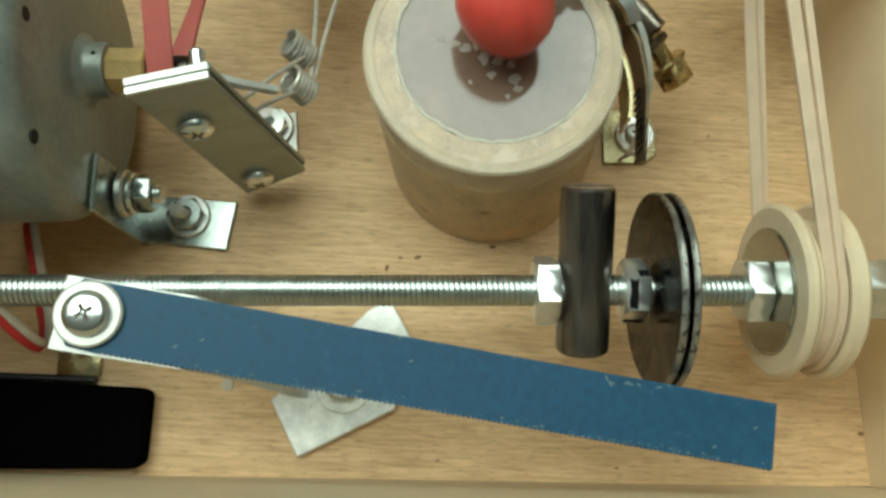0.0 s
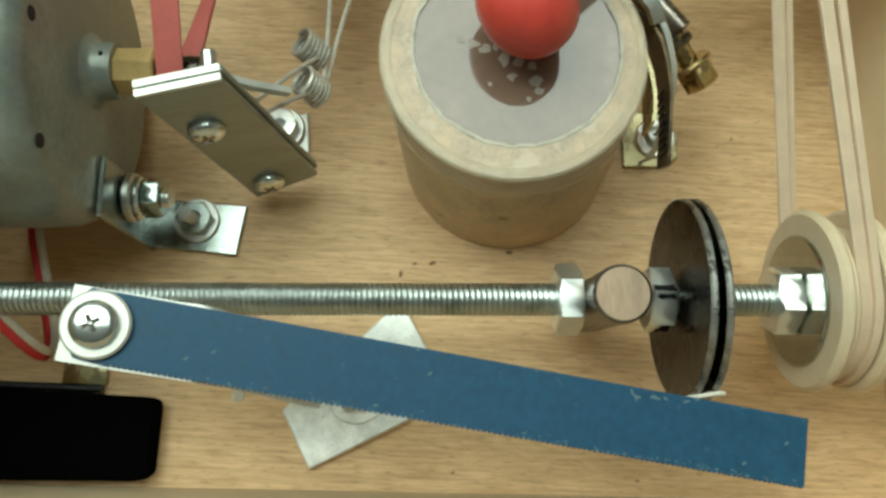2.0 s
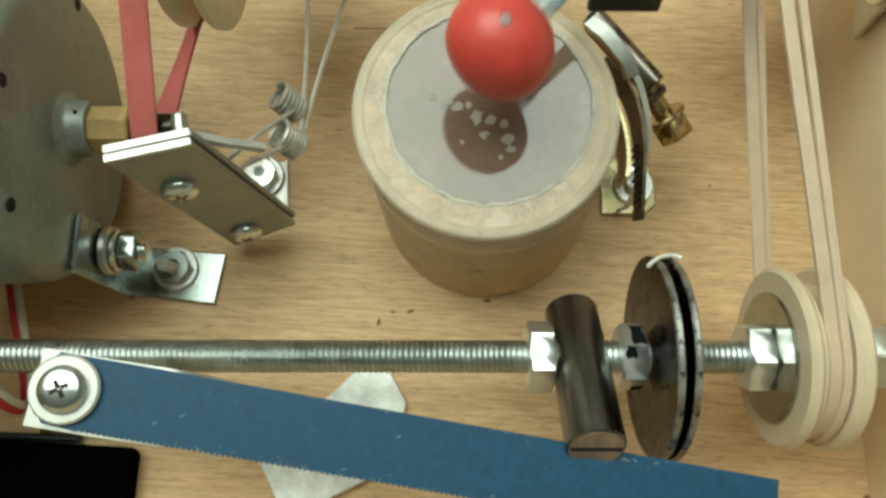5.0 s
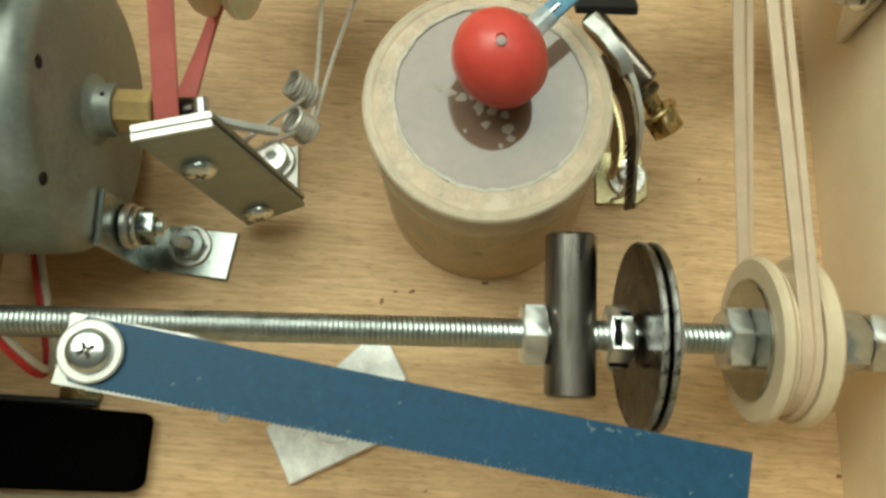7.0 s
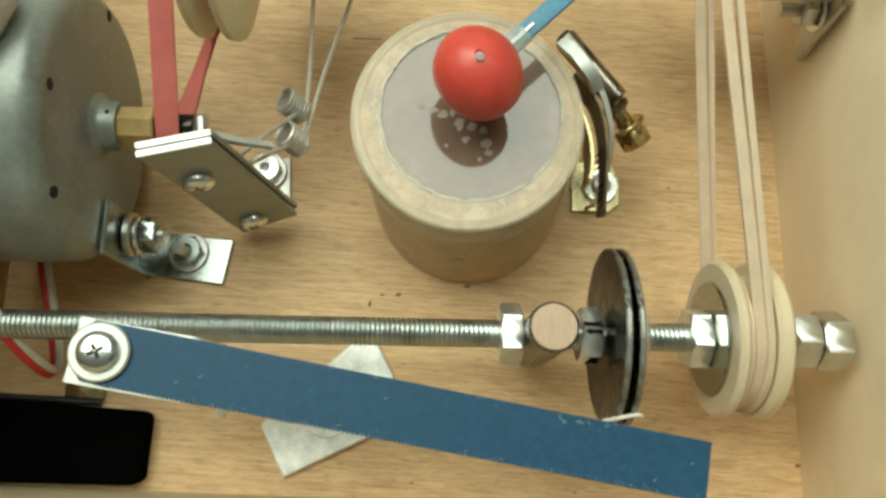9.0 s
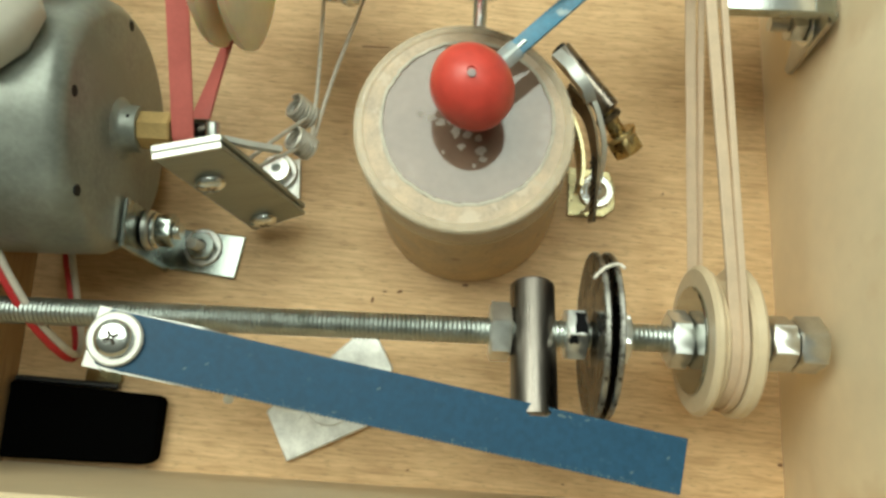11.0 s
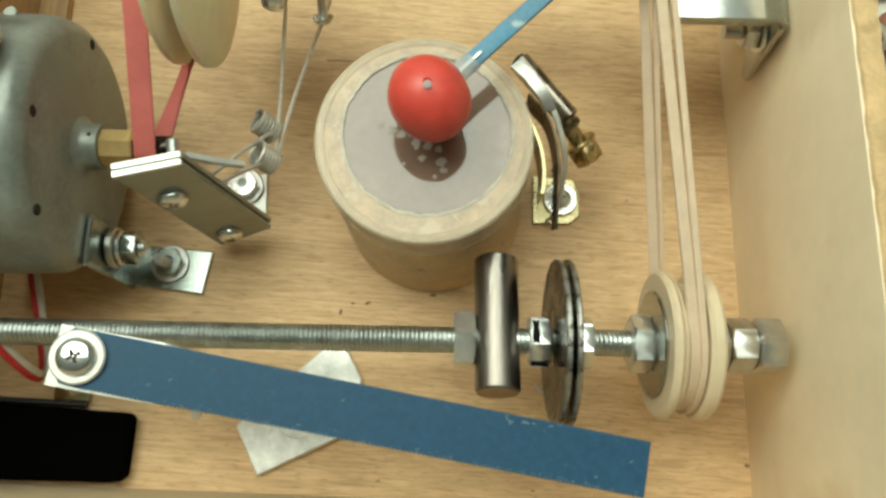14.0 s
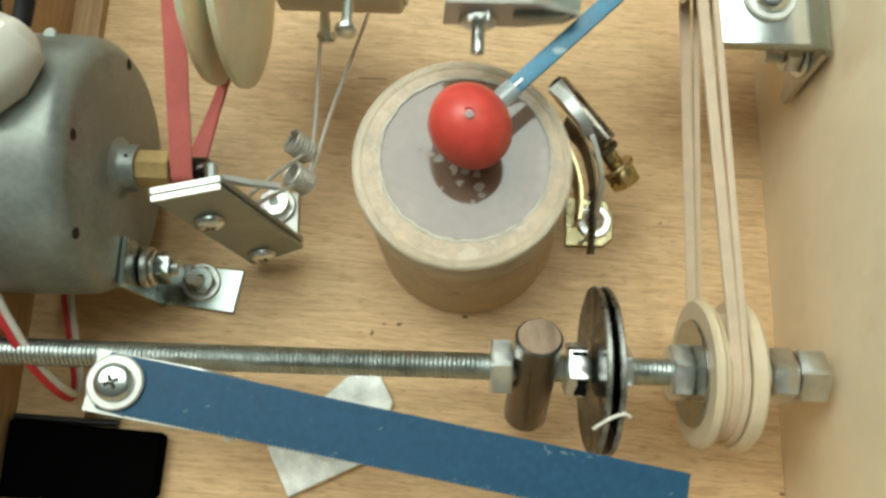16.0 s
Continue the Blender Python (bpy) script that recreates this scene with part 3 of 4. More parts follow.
# ---- drum ----
def drum():
    t = thing("drum", "tan tub drum with a glossy brown film head, scuffed with glue", "drum", pose(DRUM_X, DRUM_Y, 0))
    z = DRUM_Z
    part("tub", lathe([(0, 0), (0.0258, 0), (0.0265, 0.0006), (0.0279, z - 0.008), (0.0280, z - 0.0015), (0.0268, z - 0.0015), (0.0262, 0.003), (0, 0.003)], 64), M_TUB, t, "tan plastic tub")
    part("lip", lathe([(0.0281, z - 0.0085), (0.0287, z - 0.0082), (0.0288, z - 0.0004), (0.0284, z + 0.0002), (0.0276, z + 0.0001), (0.0281, z - 0.0010)], 64), M_CLEAR, t, "clear plastic lip")
    bm = bmesh.new()
    rnd = random.Random(7)
    ins, out = [], []
    wob = [rnd.uniform(-0.0005, 0.0005) for _ in range(30)]
    for k in range(60):
        a = 2 * math.pi * k / 60
        ri = 0.0226 + wob[k // 2] + rnd.uniform(-0.00015, 0.00015)
        ins.append(bm.verts.new((ri * math.cos(a) + 0.0008, ri * math.sin(a) + 0.0012, z + 0.0002)))
        out.append(bm.verts.new((0.0282 * math.cos(a), 0.0282 * math.sin(a), z + 0.0001)))
    low = [bm.verts.new((v.co.x * 1.003, v.co.y * 1.003, z - 0.0065)) for v in out]
    for k in range(60):
        q = (k + 1) % 60
        bm.faces.new((ins[k], out[k], out[q], ins[q]))
        bm.faces.new((out[k], low[k], low[q], out[q]))
    part("rim_tape", bm, M_PAPER, t, "tan tape with a torn inner edge")
    ring = []
    for k in range(121):
        a = 2 * math.pi * k / 120
        rr = 0.0225 + 0.0005 * noise.noise(Vector((math.cos(a) * 5, math.sin(a) * 5, 3.1))) + 0.0003 * noise.noise(Vector((math.cos(a) * 17, math.sin(a) * 17, 1.7)))
        ring.append((rr * math.cos(a) + 0.0008, rr * math.sin(a) + 0.0012, z + 0.0002))
    part("glue_line", tube(ring, 0.00018, 6, 0.00045), M_GLUE, t, "whitish ragged glue line")
    part("clear_ring", lathe([(0.0262, z + 0.0003), (0.0266, z + 0.0006), (0.0285, z + 0.0004), (0.0289, z - 0.0002), (0.0285, z + 0.0001), (0.0264, z + 0.0002)], 64, True), M_CLEAR, t, "clear plastic ring round the head")
    part("skin", disc(0.0262, z - 0.0009, z - 0.0001, 0.0001, 0, 64), M_SKIN, t, "glossy translucent brown plastic film")
    rnd = random.Random(21)
    for x, y, r in ((-0.0115, 0.0022, 0.0011), (-0.0088, 0.0014, 0.0016), (-0.0062, 0.0002, 0.0012), (-0.0020, -0.0022, 0.0017), (0.0012, -0.0030, 0.0013), (-0.0004, -0.0060, 0.0011), (0.0045, -0.0070, 0.0014),
                    (0.0052, -0.0094, 0.0012), (0.0036, -0.0038, 0.0012), (-0.0038, 0.0006, 0.0009), (-0.0052, -0.0078, 0.0006), (0.0030, -0.0112, 0.0006)):
        ring = [(x + r * rnd.uniform(0.45, 1.25) * math.cos(k * 0.6283), y + 0.0005 + r * rnd.uniform(0.45, 1.25) * math.sin(k * 0.6283)) for k in range(10)]
        part("glue_spot", plate(ring, z - 0.0001, z - 0.00002, 0), M_GLUESPOT, t, "whitish scuffed glue spot")
    for ob in t.children:
        ob.data.transform(ob.matrix_basis)
        ob.matrix_basis = Matrix.Identity(4)
        for v in ob.data.vertices:
            k = 1 - 0.69 * v.co.z
            v.co.x = v.co.x * k - 0.055 * v.co.z
            v.co.y = v.co.y * k + 0.111 * v.co.z
    return t


drum()


def drum_clamp():
    t = thing("drum_clamp", "plated strap clamp with a brass hex bolt holding the drum", "clamp")
    base = part("foot", plate([(0.0745, 0.1095), (0.0855, 0.1095), (0.0888, 0.1120), (0.0892, 0.1185), (0.0872, 0.1240), (0.0745, 0.1250)], 0.0, 0.0014, 0.0003), M_YELLOWZINC, t, "yellow plated foot on the floor")
    part("washer", disc(0.0054, 0.0014, 0.0027, 0.0005, 0.0015), M_ZINC, t, "", pose(0.0830, 0.1172, 0))
    screw(t, pose(0.0830, 0.1172, 0.0027), 0.0030, 0.0020, M_STEEL, "foot_screw")
    pts = []
    for k in range(12):
        a = radians(-12 + 4.6 * k)
        pts.append((DRUM_X + 0.0293 * math.cos(a), DRUM_Y + 0.0293 * math.sin(a), 0.0310))
    part("strap", tube(pts, 0.0045, wide=0.0004, square=True), M_YELLOWZINC, t, "yellowish metal strap round the tub")
    tail = smooth_path([(0.0695, 0.1365, 0.031), (0.0752, 0.1290, 0.031), (0.0777, 0.1180, 0.029), (0.0775, 0.1075, 0.027), (0.0772, 0.1010, 0.0255)], 6)
    tl = part("strap_tail", tube(tail, 0.0042, wide=0.00035, square=True), M_STRAP, t, "loose perforated strap end")
    for k in range(9):
        y = 0.1035 + 0.0018 * k
        part("strap_slot", box(0.0768, y - 0.0003, 0.0250, 0.0771, y + 0.0003, 0.0300), M_HOLE, tl, "", pose(0, 0, 0))
    strip = smooth_path([(0.0752, 0.1330, 0.036), (0.0775, 0.1285, 0.034), (0.0802, 0.1215, 0.028), (0.0806, 0.1150, 0.018), (0.0796, 0.1100, 0.0100), (0.0790, 0.1105, 0.0018)], 6)
    part("stay", tube(strip, 0.0004, wide=0.0007, square=True), M_PALE, t, "bright bent stay")
    part("housing", tube([(0.0672, 0.1458, 0.0350), (0.0674, 0.1456, 0.0350), (0.0805, 0.1306, 0.0330), (0.0807, 0.1304, 0.0330)], 0.0036, 16, 0.0030), M_HOUSING, t, "rolled brownish steel clamp housing")
    part("housing_mouth", tube([(0.0664, 0.1467, 0.0350), (0.0671, 0.1459, 0.0350)], 0.0026, 16, 0.0021), M_HOLE, t, "dark open end of the housing")
    part("saddle", tube([(0.0655, 0.1440, 0.0375), (0.0690, 0.1400, 0.0385), (0.0735, 0.1345, 0.0375), (0.0750, 0.1316, 0.0355)], 0.0009, wide=0.0016, square=True), M_STEEL, t, "plain steel clamp saddle")
    b = along((0.0792, 0.1317, 0.0310), (0.0889, 0.1207, 0.0240))
    bolt = part("bolt", lathe([(0, 0), (0.0022, 0), (0.0022, 0.0095), (0, 0.0095)], 20), M_BRASS, t, "brass clamp bolt", b)
    part("bolt_collar", disc(0.0050, 0.0082, 0.0094, 0.0004), M_BRASS, bolt)
    part("bolt_head", hexnut(0.0078, 0.0094, 0.0146, 0.0004), M_BRASS, bolt)
    part("bolt_flange", disc(0.0036, 0.0020, 0.0036, 0.0003), M_STRAP, bolt)
    return t


drum_clamp()


# ---- blade ----
def blade():
    t = thing("sprung_blade", "blue painted saw blade bolted to a bent metal bracket", "blade")
    a, b = Vector((-0.0348, 0.0614, 0.0526)), Vector((0.0958, 0.0390, 0.0402))
    d = (b - a).normalized()
    side = Vector((0, 0, 1)).cross(d).normalized()
    m = Matrix((d, side, d.cross(side))).transposed().to_4x4()
    m.translation = a
    n = (b - a).length
    w = 0.00635
    pts = [(-0.0048, w - 0.0028), (-0.0026, w), (n, w), (n, -w)]
    k = 0
    x = n
    while x > 0.004:
        pts.append((x - 0.0006, -w - (0.0 if k % 2 else 0.00042)))
        x -= 0.0005
        k += 1
    pts += [(-0.0026, -w), (-0.0048, -w + 0.0028)]
    part("blade", plate(pts, 0.0, 0.0007, 0), M_BLUE, t, "flat blue painted steel blade with fine teeth", m)
    rnd = random.Random(11)
    for k in range(9):
        bx, by = n - 0.030 + rnd.uniform(-0.006, 0.006), w - 0.0012 + rnd.uniform(-0.0008, 0.0003)
        part("worn_mark", box(-0.0004 - rnd.uniform(0, 0.0004), -0.00018, 0.0007, 0.0005, 0.00018, 0.00074), M_WORN, t, "", m @ pose(bx, by, 0, 0, 0, rnd.uniform(-70, 70)))
    for bx, by in ((0.021, -0.001), (0.0165, -0.0030), (0.060, 0.002), (n - 0.012, -0.004), (n - 0.004, 0.001)):
        part("worn_mark", box(-0.0005, -0.00015, 0.0007, 0.0004, 0.00020, 0.00074), M_WORN, t, "", m @ pose(bx, by, 0, 0, 0, 40))
    bm = bmesh.new()
    for k in range(150):
        low = k % 5
        bx, by = rnd.uniform(0.02, n - 0.0008) ** 1.0, (-w + abs(rnd.gauss(0, 0.0005)) if low else w - abs(rnd.gauss(0, 0.0003)))
        if low and rnd.random() > 0.25 + 0.75 * bx / n:
            continue
        q, h = rnd.uniform(0.00008, 0.0005), rnd.uniform(0.00006, 0.00022)
        bm.faces.new([bm.verts.new((bx + q * math.cos(c) * rnd.uniform(0.6, 1.2), by + h * math.sin(c) * rnd.uniform(0.6, 1.2), 0.00073)) for c in (0, 1.1, 2.2, 3.3, 4.4, 5.4)])
    part("edge_wear", bm, M_WORN, t, "paint worn off along the edges", m)
    screw(t, m @ pose(0, 0, 0.0021, 0, 0, 38), 0.0043, 0.0021, M_ZINC, "blade_screw", 0.0062, M_PALE)
    tab = smooth_path([(-0.0058, -0.0004, -0.0007), (0.004, -0.0003, -0.0007), (0.014, -0.0001, -0.0008), (0.0200, 0.0, -0.0022), (0.0250, 0.0, -0.0180), (0.0320, -0.0006, -0.0400), (0.0350, -0.0008, -0.0462), (0.0420, -0.0008, -0.0482)], 6)
    part("bracket", tube(tab, 0.0007, wide=0.0069, square=True), M_PALE, t, "bright bent metal bracket", m)
    foot = part("foot_plate", plate([(0.0128, 0.0700), (0.0160, 0.0718), (0.0186, 0.0716), (0.0244, 0.0612), (0.0195, 0.0452), (-0.0040, 0.0338), (-0.0110, 0.0475)], 0.0, 0.0022, 0.0004), M_DIAMOND, t, "rough silvery foot plate on the floor")
    part("foot_nut", hexnut(0.0092, 0.0022, 0.0056, 0.002), M_STEEL, t, "", pose(0.0068, 0.0525, 0))
    part("foot_washer", disc(0.0070, 0.0022, 0.0028, 0.0003, 0.002), M_DIAMOND, t, "", pose(0.0068, 0.0512, 0))
    part("nub", lathe([(0, 0), (0.0013, 0.0002), (0.0013, 0.0014), (0, 0.0018)], 10), M_WHITE, t, "small pale nub", pose(-0.0160, 0.0500, 0.0235))
    return t


blade()

# ---- motor and its bracket ----
MX, MY, MZ, MR = -0.0462, 0.1165, 0.0400, 0.0325


def motor():
    t = thing("motor", "grey cast alloy gear motor with a brass shaft coupler", "motor", pose(0, MY, MZ) @ pose(0, 0, 0, 0, 90, 0))
    x = MX
    part("body", lathe([(0, x), (MR - 0.0045, x), (MR - 0.0028, x - 0.0005), (MR - 0.0010, x - 0.0020), (MR, x - 0.0045), (MR + 0.0004, x - 0.012), (MR + 0.0004, x - 0.0320), (0, x - 0.0320)], 72), M_MOTOR, t, "grey cast alloy case")
    part("boss", lathe([(0, x), (0.0080, x), (0.0066, x + 0.0009), (0.0061, x + 0.0018), (0.0059, x + 0.0052), (0, x + 0.0052)], 40), M_MOTOR, t, "raised round boss")
    part("coupler", lathe([(0, x + 0.0052), (0.0048, x + 0.0052), (0.0051, x + 0.0056), (0.0051, x + 0.0131), (0.0046, x + 0.0136), (0, x + 0.0136)], 8), M_COUPLER, t, "faceted brass coupler")
    part("shaft_end", disc(0.0034, x + 0.0136, x + 0.0225, 0.0003, 0, 24), M_DARKSTEEL, t, "dark shaft end under the belt")
    for y, z in ((-0.0015, 0.0262), (0.0272, 0.0035), (-0.0222, 0.0180)):
        part("hole", disc(0.0014, x - 0.0004, x + 0.0001, 0.0001, 0, 16), M_HOLE, t, "dark screw hole", pose(-z, y, 0))
    part("pin_hole", disc(0.0005, 0, 0.0002, 0.0001, 0, 10), M_HOLE, t, "", pose(-0.0060, 0.0012, x + 0.0035) @ pose(0, 0, 0, 0, -90, 0))
    part("case_screw", disc(0.0016, 0, 0.0008, 0.0002, 0, 16), M_MOTOR, t, "", pose(-0.0330 * math.cos(radians(52)), 0.0330 * math.sin(radians(52)), x - 0.012) @ pose(0, 0, 0, 0, -90, 0))
    return t


motor()


def motor_bracket():
    t = thing("motor_bracket", "small zinc angle bracket bolting the motor to the floor", "bracket")
    part("floor_leg", plate([(-0.0470, 0.0880), (-0.0470, 0.1005), (-0.0222, 0.0985), (-0.0243, 0.0855)], 0.0, 0.0014, 0.0003), M_PLATED, t, "flat floor leg")
    part("upright_leg", plate([(0, 0), (0.0132, 0), (0.0132, 0.0335), (0.0, 0.0335)], 0.0, 0.0013, 0.0003), M_PLATED, t, "upright leg", pose(-0.0460, 0.0868, 0.0004) @ pose(0, 0, 0, 90, 0, 90))
    m = along((-0.0447, 0.0945, 0.0212), (-0.0345, 0.0945, 0.0212))
    part("bolt", thread(0.0102, 0.0024, 0.0008, 0.0004, 16), M_ZINC, t, "", m)
    part("washer", disc(0.0056, 0.0004, 0.0026, 0.0005), M_STEEL, t, "", m)
    part("spring_washer", disc(0.0050, 0.0028, 0.0042, 0.0004), M_ZINC, t, "", m)
    part("nut", hexnut(0.0082, 0.0044, 0.0084, 0.002), M_PLATED, t, "", m)
    f = pose(-0.0345, 0.0945, 0.0014)
    part("floor_washer", disc(0.0057, 0, 0.0010, 0.0003), M_STEEL, t, "", f)
    part("floor_nut", hexnut(0.0080, 0.0010, 0.0036, 0.0018), M_PLATED, t, "", f)
    part("floor_bolt", thread(0.0085, 0.0016, 0.0007, 0.0003, 14), M_PALE, t, "", f @ pose(0, 0, 0, 4, -6, 0))
    return t


motor_bracket()


# ---- clamped plates and springs ----
def clamped_plates():
    t = thing("clamped_plates", "two steel plates screwed together, standing on the floor", "bracket")
    m = Matrix(((0.975, -0.0266, 0.2200, -0.0287), (0.223, 0.0580, -0.9735, 0.1013), (0.013, 0.9980, 0.0624, 0.0606), (0, 0, 0, 1)))
    outline = [(0.0, 0.0), (0.0157, 0.0), (0.0247, -0.0509), (0.0082, -0.0568)]
    part("front_plate", plate(outline, -0.0014, 0.0, 0.0002), M_PLATE, t, "brushed steel front plate", m)
    part("back_plate", plate([(a + 0.0004, b + 0.0006) for a, b in outline], -0.0033, -0.0018, 0.0002), M_PLATE, t, "steel back plate", m)
    for z in (-0.0014, -0.0033):
        part("bright_edge", plate([(0.0, 0.0001), (0.0, 0.0010), (0.0157, 0.0010), (0.0157, 0.0001)], z + 0.0001, z + 0.0015, 0), M_PALE, t, "pale sawn plate edge", m)
    screw(t, m @ pose(0.0079, -0.0160, 0.0001, 0, 0, 20), 0.0038, 0.0025, M_ZINC, "plate_screw")
    screw(t, m @ pose(0.0133, -0.0475, 0.0001, 0, 0, 50), 0.0038, 0.0025, M_ZINC, "plate_screw")
    part("bolt_end", lathe([(0, 0), (0.0016, 0), (0.0016, 0.0050), (0.0013, 0.0054), (0, 0.0054)], 16), M_ZINC, t, "bolt end behind the plates", along((-0.0165, 0.1068, 0.0575), (-0.0172, 0.1140, 0.0590)))
    part("angle_arm", tube([(-0.0185, 0.1130, 0.0450), (-0.0130, 0.1132, 0.0410), (-0.0062, 0.1142, 0.0355)], 0.0011, wide=0.0007, square=True), M_PALE, t, "bright bent arm")
    part("angle_foot", plate([(-0.0225, 0.1040), (-0.0200, 0.1205), (-0.0078, 0.1240), (-0.0068, 0.1075)], 0.0, 0.0014, 0.0002), M_PALE, t, "bright floor leg")
    part("foot_washer", disc(0.0058, 0.0014, 0.0028, 0.0004), M_STEEL, t, "", pose(-0.0140, 0.1190, 0))
    part("foot_nut", hexnut(0.0080, 0.0028, 0.0062, 0.0015), M_ZINC, t, "", pose(-0.0140, 0.1190, 0))
    return t


clamped_plates()


def coil_spring(c, axis, r, turns, length, leg, label):
    """A wire coil about an axis through c, with one straight leg to a point."""
    a = Vector(axis).normalized()
    u = a.orthogonal().normalized()
    v = a.cross(u)
    pts = []
    n = int(turns * 18)
    for i in range(n + 1):
        w = 2 * math.pi * turns * i / n
        pts.append(Vector(c) + a * length * (i / n - 0.5) + u * r * math.cos(w) + v * r * math.sin(w))
    first = pts[0]
    lead = [Vector(leg) + (first - Vector(leg)) * k / 6 + Vector((0, 0, 0.0012)) * math.sin(math.pi * k / 6) for k in range(6)]
    t = thing("coil_spring", label, "spring", group="coil springs")
    part("coil", tube(lead + pts, 0.00058, 8, up=(0.31, 0.2, 0.93)), M_SPRING, t)
    return t


coil_spring((-0.0034, 0.1293, 0.0255), (-0.62, 0.26, 0.74), 0.0031, 6.2, 0.0072, (-0.0140, 0.1105, 0.0370), "wound steel wire spring with a straight leg")
coil_spring((-0.0030, 0.1200, 0.0255), (-0.55, 0.20, 0.81), 0.0031, 6.2, 0.0072, (-0.0130, 0.1090, 0.0340), "wound steel wire spring with a bent leg")


def cord(points, label, r=0.00055):
    t = thing("cord", label, "cord", group="cords on the springs")
    part("strand", tube(smooth_path(points, 6), r, 7), M_STRING, t)


cord([(-0.0008, 0.1220, 0.0225), (0.0008, 0.1400, 0.0290), (0.0010, 0.1740, 0.0330), (0.0010, 0.2580, 0.0400)], "taut pale cord tied to a spring")
cord([(-0.0005, 0.1225, 0.0215), (0.0048, 0.1400, 0.0270), (0.0155, 0.1740, 0.0310), (0.0400, 0.2580, 0.0400)], "taut pale cord running sideways from a spring")


# ---- belts ----
def belt(name, x, wide, thick, c1, r1, c2, r2, material, label, category, twist=0.0, x2=None, group="", x3=None):
    """A closed flat belt in a plane across the shafts; c: (y, z) of the centres."""
    t = thing(name, label, category, group=group)
    d = Vector((c2[0] - c1[0], c2[1] - c1[1]))
    base = math.atan2(d.y, d.x)
    lean = math.acos((r1 - r2) / d.length)
    x2 = x if x2 is None else x2
    x3 = x2 if x3 is None else x3
    ring = []
    for k in range(25):
        a = base + lean + (2 * math.pi - 2 * lean) * k / 24
        ring.append((x, c1[0] + r1 * math.cos(a), c1[1] + r1 * math.sin(a)))
    lo = []
    for k in range(17):
        a = base - lean + 2 * lean * k / 16
        lo.append((x2 + (x3 - x2) * k / 16, c2[0] + r2 * math.cos(a), c2[1] + r2 * math.sin(a)))
    pts = [Vector(p) for p in ring]
    q = [Vector(p) for p in lo]
    path = pts + [pts[-1].lerp(q[0], k / 8) for k in range(1, 8)] + q + [q[-1].lerp(pts[0], k / 8) for k in range(1, 8)]
    bm = bmesh.new()
    n = len(path)
    rings = []
    for i, p in enumerate(path):
        tan = (path[(i + 1) % n] - path[i - 1]).normalized()
        side = Vector((1, 0, 0))
        side = (side - tan * side.dot(tan)).normalized()
        f = (i - 24) / 8 if 24 < i < 32 else 0
        turn = twist * math.sin(math.pi * max(0, min(1, f)))
        nor = side.cross(tan)
        side, nor = side * math.cos(turn) + nor * math.sin(turn), nor * math.cos(turn) - side * math.sin(turn)
        rings.append([bm.verts.new(p + side * a * wide / 2 + nor * b * thick / 2) for a, b in ((-1, -0.7), (-0.8, -1), (0.8, -1), (1, -0.7), (1, 0.7), (0.8, 1), (-0.8, 1), (-1, 0.7))])
    for i in range(n):
        a, b = rings[i], rings[(i + 1) % n]
        for k in range(8):
            j = (k + 1) % 8
            bm.faces.new((a[k], a[j], b[j], b[k]))
    part("loop", bm, material, t)


belt("drive_belt", -0.0292, 0.0055, 0.0009, (MY, MZ), 0.0042, (ROTOR_Y, ROTOR_Z), 0.0196, M_PINK, "flat red rubber belt between coupler and wheel", "belt", 0.75, -0.0180, "", -0.0272)
belt("rubber_band", 0.1060, 0.0027, 0.0012, (SHAFT_Y, SHAFT_Z), 0.0159, (ROTOR_Y, ROTOR_Z), 0.0059, M_BAND, "broad stretched beige rubber band round the pulley", "rubber band", 0.5, 0.0980, "rubber bands")
belt("rubber_band", 0.1078, 0.0017, 0.0012, (SHAFT_Y, SHAFT_Z), 0.0168, (ROTOR_Y, ROTOR_Z), 0.0064, M_BAND, "narrow stretched beige rubber band round the pulley", "rubber band", 0.4, 0.1012, "rubber bands")


